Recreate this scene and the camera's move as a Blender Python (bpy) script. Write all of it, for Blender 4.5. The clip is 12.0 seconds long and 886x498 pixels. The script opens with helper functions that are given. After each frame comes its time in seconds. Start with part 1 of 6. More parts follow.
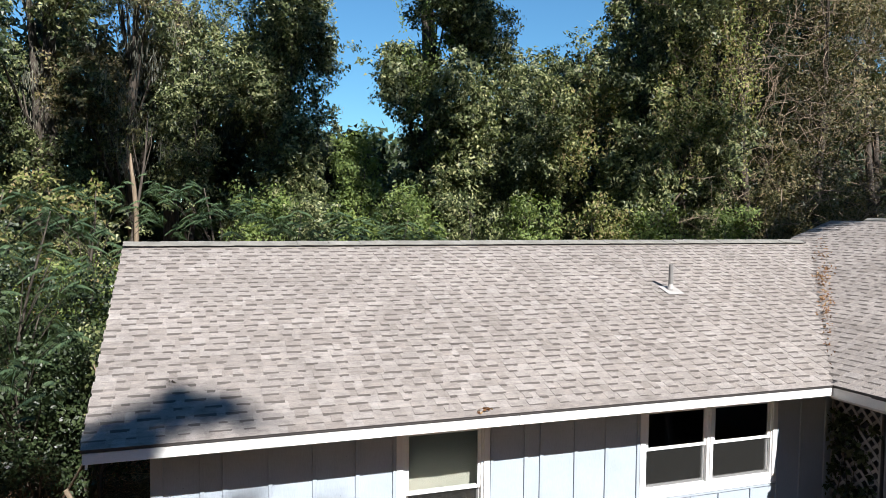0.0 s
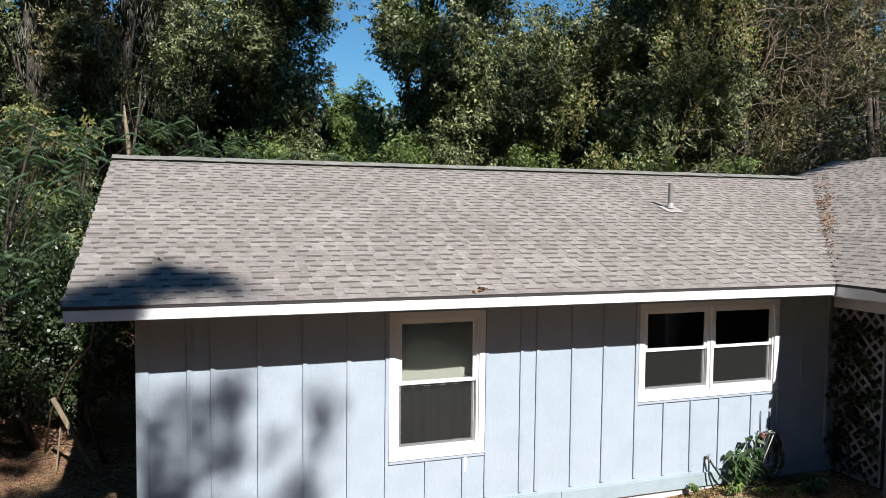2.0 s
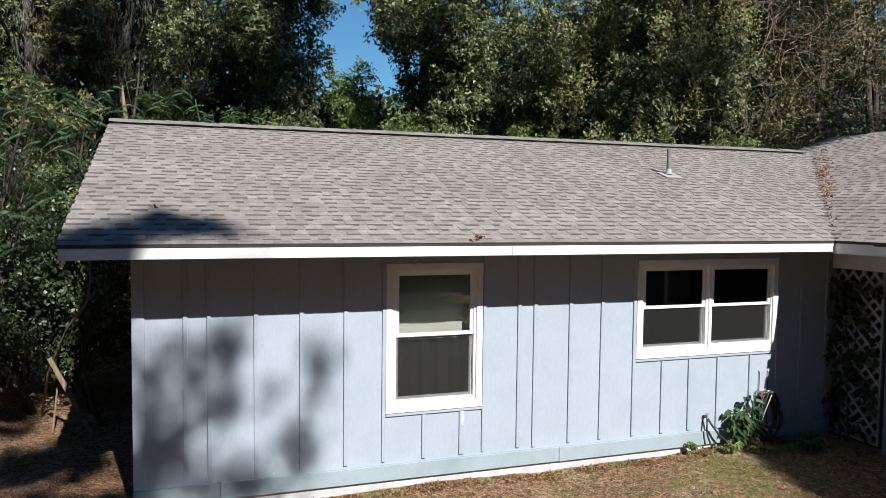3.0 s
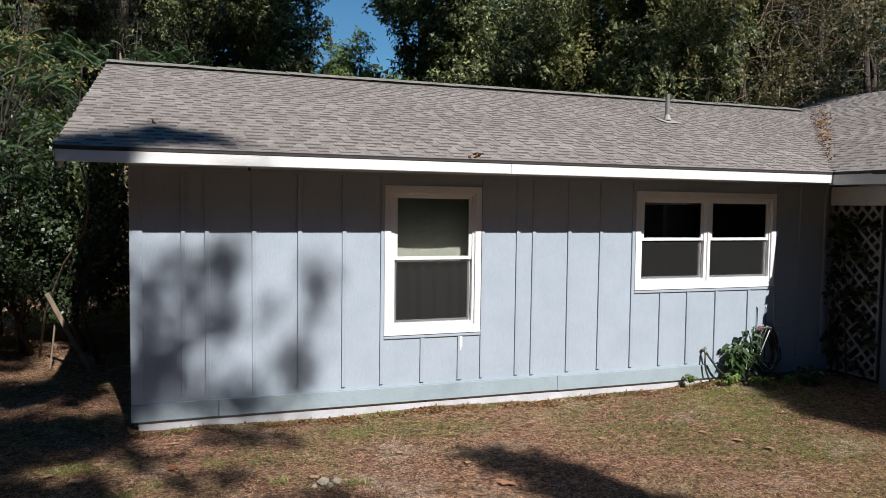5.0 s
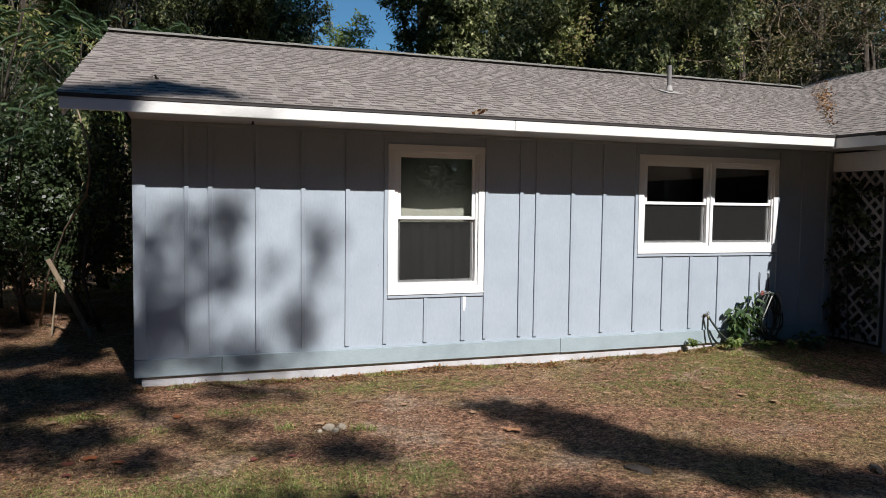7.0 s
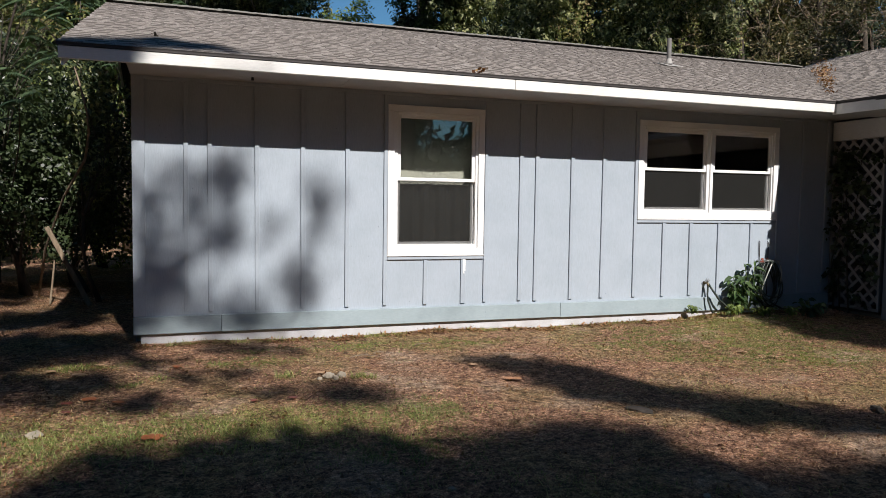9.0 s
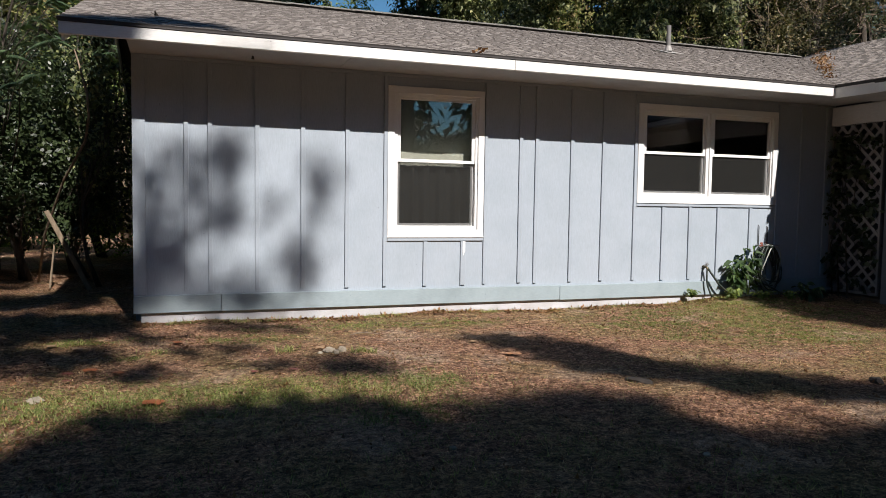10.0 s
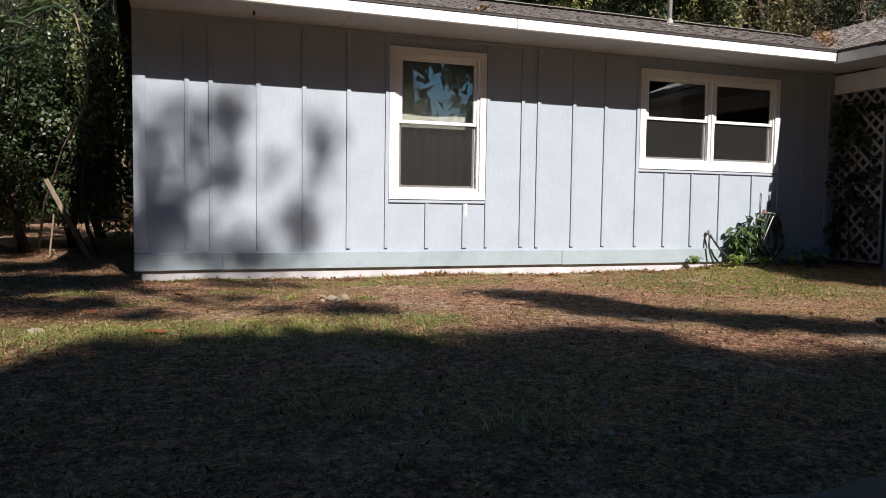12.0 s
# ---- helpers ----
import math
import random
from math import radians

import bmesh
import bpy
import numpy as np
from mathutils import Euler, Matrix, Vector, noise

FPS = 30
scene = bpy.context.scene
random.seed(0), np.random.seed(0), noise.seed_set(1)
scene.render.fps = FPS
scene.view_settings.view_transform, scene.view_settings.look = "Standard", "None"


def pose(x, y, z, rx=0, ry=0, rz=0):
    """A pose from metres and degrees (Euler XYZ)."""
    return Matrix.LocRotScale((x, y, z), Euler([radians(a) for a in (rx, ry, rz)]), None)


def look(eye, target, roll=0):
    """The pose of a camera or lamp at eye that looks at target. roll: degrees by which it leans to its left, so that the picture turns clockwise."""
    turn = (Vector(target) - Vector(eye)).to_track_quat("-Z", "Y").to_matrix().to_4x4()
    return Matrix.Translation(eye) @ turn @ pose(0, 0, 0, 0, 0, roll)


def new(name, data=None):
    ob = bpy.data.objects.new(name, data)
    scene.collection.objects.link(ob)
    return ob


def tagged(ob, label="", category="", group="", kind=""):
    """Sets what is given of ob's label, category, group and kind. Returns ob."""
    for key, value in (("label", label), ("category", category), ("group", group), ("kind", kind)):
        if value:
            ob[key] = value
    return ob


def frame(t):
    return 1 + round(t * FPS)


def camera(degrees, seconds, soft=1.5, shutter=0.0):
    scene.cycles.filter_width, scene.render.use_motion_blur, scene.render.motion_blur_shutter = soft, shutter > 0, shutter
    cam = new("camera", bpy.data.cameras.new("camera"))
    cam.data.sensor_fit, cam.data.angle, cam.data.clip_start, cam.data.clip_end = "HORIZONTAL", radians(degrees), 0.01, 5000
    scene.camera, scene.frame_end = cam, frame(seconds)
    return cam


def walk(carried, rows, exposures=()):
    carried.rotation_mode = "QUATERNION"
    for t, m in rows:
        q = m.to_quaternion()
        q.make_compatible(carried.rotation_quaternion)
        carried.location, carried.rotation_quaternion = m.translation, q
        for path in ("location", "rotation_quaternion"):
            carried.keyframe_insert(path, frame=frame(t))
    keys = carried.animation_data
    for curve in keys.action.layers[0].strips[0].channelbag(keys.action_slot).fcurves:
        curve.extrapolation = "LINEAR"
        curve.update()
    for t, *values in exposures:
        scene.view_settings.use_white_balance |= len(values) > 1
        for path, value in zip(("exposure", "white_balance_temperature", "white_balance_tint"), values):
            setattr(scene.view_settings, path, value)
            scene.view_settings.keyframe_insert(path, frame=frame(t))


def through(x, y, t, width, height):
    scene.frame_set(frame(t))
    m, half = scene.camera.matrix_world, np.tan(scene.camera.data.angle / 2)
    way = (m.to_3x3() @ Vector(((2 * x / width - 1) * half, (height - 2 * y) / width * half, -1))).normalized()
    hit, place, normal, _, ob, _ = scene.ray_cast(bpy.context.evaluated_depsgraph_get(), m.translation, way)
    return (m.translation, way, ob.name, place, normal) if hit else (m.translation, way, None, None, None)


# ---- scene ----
cam = camera(61.9, 12.0, soft=0.6)
PATH = [
    (0, (-2.081, -7.434, 4.556), (-1.427, -5.547, 4.453), 0.6),
    (0.5, (-2.052, -7.415, 4.103), (-1.398, -5.528, 3.997), 0.6),
    (1, (-2.021, -7.385, 3.841), (-1.367, -5.498, 3.733), 0.6),
    (1.5, (-1.997, -7.35, 3.603), (-1.342, -5.463, 3.495), 0.6),
    (2, (-1.976, -7.33, 3.343), (-1.32, -5.444, 3.236), 0.6),
    (2.5, (-1.963, -7.327, 3.084), (-1.306, -5.442, 2.978), 0.6),
    (3, (-1.948, -7.342, 2.839), (-1.291, -5.456, 2.731), 0.6),
    (4, (-1.95, -7.365, 2.395), (-1.29, -5.48, 2.285), 0.65),
    (5, (-1.956, -7.377, 2.051), (-1.294, -5.493, 1.938), 0.7),
    (5.5, (-1.966, -7.38, 1.945), (-1.304, -5.496, 1.83), 0.7),
    (6, (-1.968, -7.368, 1.84), (-1.304, -5.485, 1.726), 0.7),
    (6.5, (-1.985, -7.36, 1.744), (-1.319, -5.478, 1.627), 0.7),
    (7, (-2.012, -7.366, 1.645), (-1.344, -5.485, 1.527), 0.7),
    (9, (-2.025, -7.373, 1.247), (-1.353, -5.493, 1.128), 0.75),
    (9.5, (-2.026, -7.382, 1.151), (-1.352, -5.502, 1.031), 0.75),
    (10, (-2.039, -7.389, 1.06), (-1.364, -5.51, 0.939), 0.8),
    (10.5, (-2.042, -7.385, 0.963), (-1.367, -5.506, 0.842), 0.8),
    (11, (-2.044, -7.382, 0.861), (-1.368, -5.504, 0.74), 0.8),
    (11.5, (-2.05, -7.379, 0.753), (-1.374, -5.5, 0.634), 0.75),
    (12, (-2.061, -7.372, 0.652), (-1.383, -5.494, 0.533), 0.75),
]
EXPOSURES = [(0, 1.10, 6180, 11.5), (1, 0.96, 6170, 11.5), (2.5, 0.74, 6110, 11), (5.5, 0.36, 6150, 12), (7, 0.35, 6230, 12.5), (9.5, 0.39, 6440, 13), (12, 0.64, 6540, 15)]
walk(cam, [(t, look(eye, target, roll)) for t, eye, target, roll in PATH], EXPOSURES)

# ---- light: low autumn sun from behind the camera, clear sky ----
SUN = Vector((0.17, -1.0, 0.87)).normalized()          # towards the sun
SKY_STRENGTH, SUN_STRENGTH = 0.047, 5.0
world = bpy.data.worlds.new("sky")
scene.world = world
world.use_nodes = True
wt = world.node_tree
sky = wt.nodes.new("ShaderNodeTexSky")
sky.sky_type = "NISHITA"
sky.sun_disc = False
sky.sun_elevation = math.asin(SUN.z)
sky.sun_rotation = math.atan2(SUN.x, SUN.y)
sky.air_density, sky.dust_density, sky.ozone_density = 1.2, 0.0, 1.2
background = wt.nodes["Background"]
background.inputs["Strength"].default_value = SKY_STRENGTH
tint = wt.nodes.new("ShaderNodeMix")
tint.data_type, tint.blend_type = "RGBA", "MULTIPLY"
tint.inputs[0].default_value, tint.inputs[7].default_value = 1.0, (0.56, 0.98, 1.24, 1.0)
wt.links.new(sky.outputs[0], tint.inputs[6])
wt.links.new(tint.outputs[2], background.inputs["Color"])
sun_data = bpy.data.lights.new("sun", "SUN")
sun_data.energy, sun_data.angle, sun_data.color = SUN_STRENGTH, radians(0.53), (1.0, 0.955, 0.885)
sun_lamp = new("sun", sun_data)
sun_lamp.matrix_world = look((0, 0, 30), Vector((0, 0, 30)) - SUN)


# ---- materials ----
def material(name, rough=0.6, spec=0.4, metal=0.0):
    m = bpy.data.materials.new(name)
    m.use_nodes = True
    b = m.node_tree.nodes["Principled BSDF"]
    b.inputs["Roughness"].default_value = rough
    b.inputs["Specular IOR Level"].default_value = spec
    b.inputs["Metallic"].default_value = metal
    return m, m.node_tree, b


def node(tree, kind, **values):
    n = tree.nodes.new("ShaderNode" + kind)
    for k, v in values.items():
        n.inputs[k.replace("_", " ")].default_value = v
    return n


def ramp(tree, source, stops):
    r = tree.nodes.new("ShaderNodeValToRGB")
    e = r.color_ramp.elements
    while len(e) < len(stops):
        e.new(0.5)
    for el, (p, c) in zip(e, stops):
        el.position, el.color = p, (*c, 1)
    tree.links.new(source, r.inputs[0])
    return r.outputs[0]


def noise_of(tree, scale, detail=4, rough=0.55, stretch=None):
    geo = tree.nodes.new("ShaderNodeNewGeometry")
    n = node(tree, "TexNoise", Scale=scale, Detail=detail, Roughness=rough)
    out = geo.outputs["Position"]
    if stretch:
        mp = tree.nodes.new("ShaderNodeMapping")
        mp.inputs["Scale"].default_value = stretch
        tree.links.new(out, mp.inputs["Vector"])
        out = mp.outputs[0]
    tree.links.new(out, n.inputs["Vector"])
    return n.outputs[0]


def mixed(tree, fac, a, b, how="MIX"):
    m = tree.nodes.new("ShaderNodeMix")
    m.data_type, m.blend_type = "RGBA", how
    for slot, v in ((0, fac), (6, a), (7, b)):
        if isinstance(v, (int, float)):
            m.inputs[slot].default_value = v
        elif isinstance(v, tuple):
            m.inputs[slot].default_value = (*v, 1)
        else:
            tree.links.new(v, m.inputs[slot])
    return m.outputs[2]


def bumped(tree, b, height, strength, distance=0.01):
    n = node(tree, "Bump", Strength=strength, Distance=distance)
    tree.links.new(height, n.inputs["Height"])
    tree.links.new(n.outputs[0], b.inputs["Normal"])


def painted(name, colour, dirt, rough=0.55, grain=(3, 3, 60), amount=0.35, relief=0.15):
    """Exterior paint on wood: faint grain, patchy stains."""
    m, t, b = material(name, rough, 0.35)
    stains = ramp(t, noise_of(t, 2.2, 6, 0.65), [(0.42, (0, 0, 0)), (0.75, (1, 1, 1))])
    grainy = noise_of(t, 8, 5, 0.6, (grain[0], grain[1], grain[2]))
    base = mixed(t, stains, colour, mixed(t, amount, colour, dirt))
    streak = ramp(t, grainy, [(0.3, (0.88, 0.88, 0.88)), (0.7, (1.05, 1.05, 1.05))])
    chips = ramp(t, noise_of(t, 24, 4, 0.7, (1.6, 1.6, 0.8)), [(0.69, (1, 1, 1)), (0.735, (0.55, 0.53, 0.52))])
    col = mixed(t, 1.0, base, streak, "MULTIPLY")
    t.links.new(mixed(t, 1.0, col, chips, "MULTIPLY"), b.inputs["Base Color"])
    bumped(t, b, grainy, relief, 0.004)
    return m


M_SIDING = painted("siding_paint", (0.379, 0.430, 0.486), (0.288, 0.342, 0.384), 0.6, (40, 40, 2.5), 0.5, 0.25)
M_BATTEN = painted("batten_paint", (0.372, 0.420, 0.474), (0.272, 0.318, 0.362), 0.6, (40, 40, 2.5), 0.5, 0.2)
M_SKIRT = painted("skirt_paint", (0.325, 0.392, 0.420), (0.210, 0.262, 0.278), 0.6, (2.5, 40, 40), 0.6, 0.25)
M_WHITE = painted("white_trim_paint", (0.80, 0.80, 0.79), (0.66, 0.65, 0.62), 0.45, (20, 20, 20), 0.5, 0.08)
M_FASCIA = painted("white_fascia_paint", (0.78, 0.77, 0.74), (0.60, 0.57, 0.52), 0.5, (2, 30, 30), 0.6, 0.12)
# Off-white soffit lowered to grey: part of the eave's shade is in this colour.
M_SOFFIT = painted("soffit_shade_paint", (0.42, 0.415, 0.41), (0.30, 0.295, 0.285), 0.6, (2, 20, 20), 0.6, 0.12)
M_VINYL = painted("white_vinyl", (0.84, 0.84, 0.83), (0.72, 0.71, 0.69), 0.35, (10, 10, 10), 0.3, 0.03)
M_FOUND = painted("foundation_paint", (0.56, 0.565, 0.59), (0.38, 0.35, 0.33), 0.8, (12, 12, 12), 0.9, 0.5)
# White lattice lowered to dark grey, with the porch's shade in the colour.
M_LATTICE = painted("lattice_shade_paint", (0.26, 0.25, 0.25), (0.12, 0.115, 0.11), 0.6, (20, 20, 20), 0.7, 0.15)
M_BEAM = painted("beam_paint", (0.60, 0.60, 0.61), (0.45, 0.44, 0.44), 0.6, (20, 3, 20), 0.6, 0.15)
# The rooms' unlit look behind the glass is put into this dark colour.
M_INSIDE = painted("room_dark_paint", (0.17, 0.16, 0.15), (0.13, 0.125, 0.115), 0.7, (5, 5, 5), 0.3, 0.05)
M_CREAM = painted("cream_upholstery", (0.56, 0.555, 0.475), (0.45, 0.445, 0.375), 0.8, (40, 40, 40), 0.3, 0.2)
M_CURTAIN = painted("grey_curtain_cloth", (0.085, 0.083, 0.078), (0.045, 0.045, 0.042), 0.9, (60, 60, 6), 0.6, 0.3)
M_PIPE = painted("grey_vent_pipe", (0.21, 0.205, 0.195), (0.11, 0.10, 0.095), 0.6, (10, 10, 3), 0.8, 0.1)
M_LEAD = painted("flashing_metal", (0.40, 0.38, 0.36), (0.19, 0.18, 0.165), 0.6, (10, 10, 10), 0.7, 0.2)
M_DRIP = painted("dark_drip_edge", (0.045, 0.040, 0.038), (0.025, 0.022, 0.02), 0.6, (10, 10, 10), 0.5, 0.1)
# Dark colour puts the porch's shade into its walls and ceiling.
M_PORCHSHADE = painted("porch_shade_paint", (0.16, 0.17, 0.20), (0.10, 0.10, 0.12), 0.8, (8, 8, 8), 0.6, 0.2)
M_CONCRETE = painted("concrete", (0.17, 0.135, 0.105), (0.085, 0.062, 0.046), 0.9, (6, 6, 6), 0.9, 0.6)


def shingle_material():
    m, t, b = material("asphalt_shingle", 0.92, 0.2)
    info = t.nodes.new("ShaderNodeObjectInfo")
    geo = t.nodes.new("ShaderNodeNewGeometry")
    add = t.nodes.new("ShaderNodeMath")
    t.links.new(info.outputs["Random"], add.inputs[0])
    t.links.new(geo.outputs["Random Per Island"], add.inputs[1])
    fract = t.nodes.new("ShaderNodeMath")
    fract.operation = "FRACT"
    t.links.new(add.outputs[0], fract.inputs[0])
    tone = ramp(t, fract.outputs[0], [(0.0, (0.222, 0.200, 0.182)), (0.2, (0.246, 0.223, 0.204)), (0.5, (0.262, 0.240, 0.221)),
                                      (0.85, (0.278, 0.255, 0.236)), (1.0, (0.298, 0.277, 0.258))])
    granules = noise_of(t, 190, 3, 0.7)
    speck = ramp(t, granules, [(0.38, (0.66, 0.64, 0.64)), (0.5, (1, 1, 1)), (0.62, (1.32, 1.30, 1.29))])
    col = mixed(t, 1.0, tone, speck, "MULTIPLY")
    mottle = ramp(t, noise_of(t, 13, 4, 0.6, (0.7, 1.3, 1.0)), [(0.34, (0.80, 0.79, 0.79)), (0.5, (1, 1, 1)), (0.66, (1.16, 1.14, 1.12))])
    col = mixed(t, 1.0, col, mottle, "MULTIPLY")
    stain = ramp(t, noise_of(t, 0.9, 6, 0.65), [(0.35, (0.86, 0.85, 0.84)), (0.65, (1.06, 1.05, 1.04))])
    t.links.new(mixed(t, 1.0, col, stain, "MULTIPLY"), b.inputs["Base Color"])
    bumped(t, b, granules, 0.5, 0.003)
    return m


M_SHINGLE = shingle_material()
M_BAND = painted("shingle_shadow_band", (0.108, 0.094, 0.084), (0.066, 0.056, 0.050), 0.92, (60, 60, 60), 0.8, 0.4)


def cap_material():
    m, t, b = material("ridge_cap_shingle", 0.9, 0.2)
    c = ramp(t, noise_of(t, 3, 5, 0.6), [(0.3, (0.15, 0.145, 0.128)), (0.7, (0.265, 0.255, 0.228))])
    sp = ramp(t, noise_of(t, 180, 2), [(0.3, (0.7, 0.7, 0.7)), (0.7, (1.25, 1.25, 1.25))])
    t.links.new(mixed(t, 1.0, c, sp, "MULTIPLY"), b.inputs["Base Color"])
    return m


M_CAP = cap_material()


def leaf_material(name, colours, through=0.24, rough=0.52, spec=0.28):
    m, t, b = material(name, rough, spec)
    geo = t.nodes.new("ShaderNodeNewGeometry")
    n = len(colours)
    col = ramp(t, geo.outputs["Random Per Island"], [(i / (n - 1), c) for i, c in enumerate(colours)])
    patch = ramp(t, noise_of(t, 0.8, 3), [(0.3, (0.70, 0.74, 0.72)), (0.7, (1.22, 1.18, 1.05))])
    col = mixed(t, 1.0, col, patch, "MULTIPLY")
    t.links.new(col, b.inputs["Base Color"])
    tr = t.nodes.new("ShaderNodeBsdfTranslucent")
    t.links.new(mixed(t, 1.0, col, (1.2, 1.35, 0.5), "MULTIPLY"), tr.inputs["Color"])
    mix = t.nodes.new("ShaderNodeMixShader")
    mix.inputs[0].default_value = through
    t.links.new(b.outputs[0], mix.inputs[1])
    t.links.new(tr.outputs[0], mix.inputs[2])
    t.links.new(mix.outputs[0], t.nodes["Material Output"].inputs["Surface"])
    return m


M_LEAF_DARK = leaf_material("dark_glossy_leaves", [(0.018, 0.030, 0.013), (0.034, 0.052, 0.021), (0.058, 0.080, 0.034)], 0.12, 0.42, 0.42)
M_LEAF_VINE = leaf_material("vine_leaves", [(0.018, 0.027, 0.012), (0.058, 0.075, 0.030), (0.142, 0.164, 0.070), (0.345, 0.342, 0.190)], 0.14, 0.42, 0.25)
M_LEAF_LIGHT = leaf_material("light_green_leaves", [(0.080, 0.118, 0.036), (0.145, 0.198, 0.058), (0.245, 0.295, 0.095)], 0.28)
M_LEAF_OLIVE = leaf_material("olive_autumn_leaves", [(0.034, 0.036, 0.015), (0.074, 0.074, 0.031), (0.138, 0.126, 0.060), (0.250, 0.188, 0.112)], 0.16)
M_LEAF_YELLOW = leaf_material("yellowing_vine_leaves", [(0.080, 0.108, 0.032), (0.140, 0.168, 0.048), (0.215, 0.225, 0.078), (0.290, 0.262, 0.115), (0.260, 0.180, 0.105)])
M_LEAF_WOODS = leaf_material("woodland_leaves", [(0.019, 0.031, 0.014), (0.034, 0.050, 0.022), (0.050, 0.070, 0.029)], 0.10)
M_LEAF_PLANT = leaf_material("broad_plant_leaves", [(0.035, 0.070, 0.028), (0.055, 0.098, 0.036), (0.085, 0.135, 0.048)], 0.2, 0.38, 0.45)
M_FROND = leaf_material("mimosa_fronds", [(0.038, 0.068, 0.040), (0.064, 0.102, 0.056), (0.104, 0.150, 0.076)], 0.24, 0.5)
M_MOSS = leaf_material("spanish_moss", [(0.132, 0.132, 0.114), (0.192, 0.192, 0.162), (0.252, 0.246, 0.204)], 0.2, 0.9)
M_DRYLEAF = leaf_material("dry_leaves", [(0.08, 0.038, 0.02), (0.16, 0.072, 0.034), (0.26, 0.13, 0.062), (0.40, 0.27, 0.16)], 0.15, 0.7)
M_GRASS = leaf_material("grass_blades", [(0.080, 0.105, 0.028), (0.180, 0.215, 0.062), (0.310, 0.335, 0.120), (0.520, 0.490, 0.250)], 0.3, 0.5)
M_GREEN = leaf_material("fresh_grass_blades", [(0.050, 0.085, 0.018), (0.095, 0.140, 0.032), (0.165, 0.215, 0.056), (0.270, 0.290, 0.095)], 0.3, 0.5)
M_STRAW = leaf_material("straw_thatch", [(0.045, 0.023, 0.014), (0.185, 0.090, 0.050), (0.385, 0.214, 0.120), (0.780, 0.560, 0.375)], 0.12, 0.8)


def bark_material(name, dark, light):
    m, t, b = material(name, 0.9, 0.2)
    n = noise_of(t, 6, 6, 0.65, (3, 3, 0.6))
    t.links.new(ramp(t, n, [(0.3, dark), (0.7, light)]), b.inputs["Base Color"])
    bumped(t, b, n, 0.7, 0.03)
    return m


M_BARK = bark_material("tree_bark", (0.035, 0.029, 0.024), (0.12, 0.10, 0.08))
M_TWIG = bark_material("pale_dry_branch", (0.11, 0.08, 0.056), (0.36, 0.28, 0.205))
M_BOARD = bark_material("weathered_board", (0.13, 0.095, 0.062), (0.30, 0.235, 0.165))


def ground_material():
    m, t, b = material("yard_soil_and_thatch", 0.95, 0.15)
    patch = noise_of(t, 0.75, 5, 0.62)
    clod = noise_of(t, 11, 6, 0.75)
    fine = noise_of(t, 34, 8, 0.85)
    fine2 = noise_of(t, 100, 5, 0.85)
    soil = ramp(t, fine, [(0.40, (0.055, 0.031, 0.021)), (0.49, (0.28, 0.148, 0.096)), (0.60, (0.64, 0.415, 0.28))])
    green = ramp(t, fine, [(0.40, (0.050, 0.050, 0.018)), (0.60, (0.34, 0.32, 0.13))])
    which = ramp(t, patch, [(0.46, (0, 0, 0)), (0.62, (1, 1, 1))])
    col = mixed(t, which, soil, mixed(t, 0.55, soil, green))
    worn = ramp(t, noise_of(t, 1.1, 5, 0.6), [(0.36, (1, 1, 1)), (0.46, (0, 0, 0))])
    pale = ramp(t, fine, [(0.40, (0.18, 0.115, 0.080)), (0.50, (0.40, 0.285, 0.205)), (0.60, (0.60, 0.46, 0.35))])
    col = mixed(t, worn, col, pale)
    lumps = ramp(t, clod, [(0.38, (0.42, 0.40, 0.40)), (0.52, (1, 1, 1)), (0.64, (1.45, 1.38, 1.28))])
    col = mixed(t, 1.0, col, lumps, "MULTIPLY")
    speck = ramp(t, fine2, [(0.40, (0.45, 0.45, 0.45)), (0.51, (1, 1, 1)), (0.62, (1.7, 1.6, 1.45))])
    t.links.new(mixed(t, 1.0, col, speck, "MULTIPLY"), b.inputs["Base Color"])
    bumped(t, b, fine, 0.9, 0.03)
    return m


M_GROUND = ground_material()


def glass_material():
    m = bpy.data.materials.new("window_glass")
    m.use_nodes = True
    t = m.node_tree
    clear = t.nodes.new("ShaderNodeBsdfTransparent")
    clear.inputs[0].default_value = (0.80, 0.815, 0.80, 1)
    gloss = t.nodes.new("ShaderNodeBsdfGlossy")
    gloss.inputs["Roughness"].default_value = 0.0
    fres = node(t, "Fresnel", IOR=1.6)
    gain = t.nodes.new("ShaderNodeMath")
    gain.operation, gain.inputs[1].default_value = "MULTIPLY", 2.2
    t.links.new(fres.outputs[0], gain.inputs[0])
    wave = noise_of(t, 2.2, 1)
    bump = node(t, "Bump", Strength=0.03, Distance=0.02)
    t.links.new(wave, bump.inputs["Height"])
    t.links.new(bump.outputs[0], gloss.inputs["Normal"])
    mix = t.nodes.new("ShaderNodeMixShader")
    t.links.new(gain.outputs[0], mix.inputs[0])
    t.links.new(clear.outputs[0], mix.inputs[1])
    t.links.new(gloss.outputs[0], mix.inputs[2])
    t.links.new(mix.outputs[0], t.nodes["Material Output"].inputs["Surface"])
    return m


M_GLASS = glass_material()


def screen_material():
    m, t, b = material("insect_screen", 0.7, 0.2)
    b.inputs["Base Color"].default_value = (0.026, 0.026, 0.024, 1)
    clear = t.nodes.new("ShaderNodeBsdfTransparent")
    mix = t.nodes.new("ShaderNodeMixShader")
    mix.inputs[0].default_value = 0.38
    t.links.new(clear.outputs[0], mix.inputs[1])
    t.links.new(b.outputs[0], mix.inputs[2])
    t.links.new(mix.outputs[0], t.nodes["Material Output"].inputs["Surface"])
    return m


M_SCREEN = screen_material()


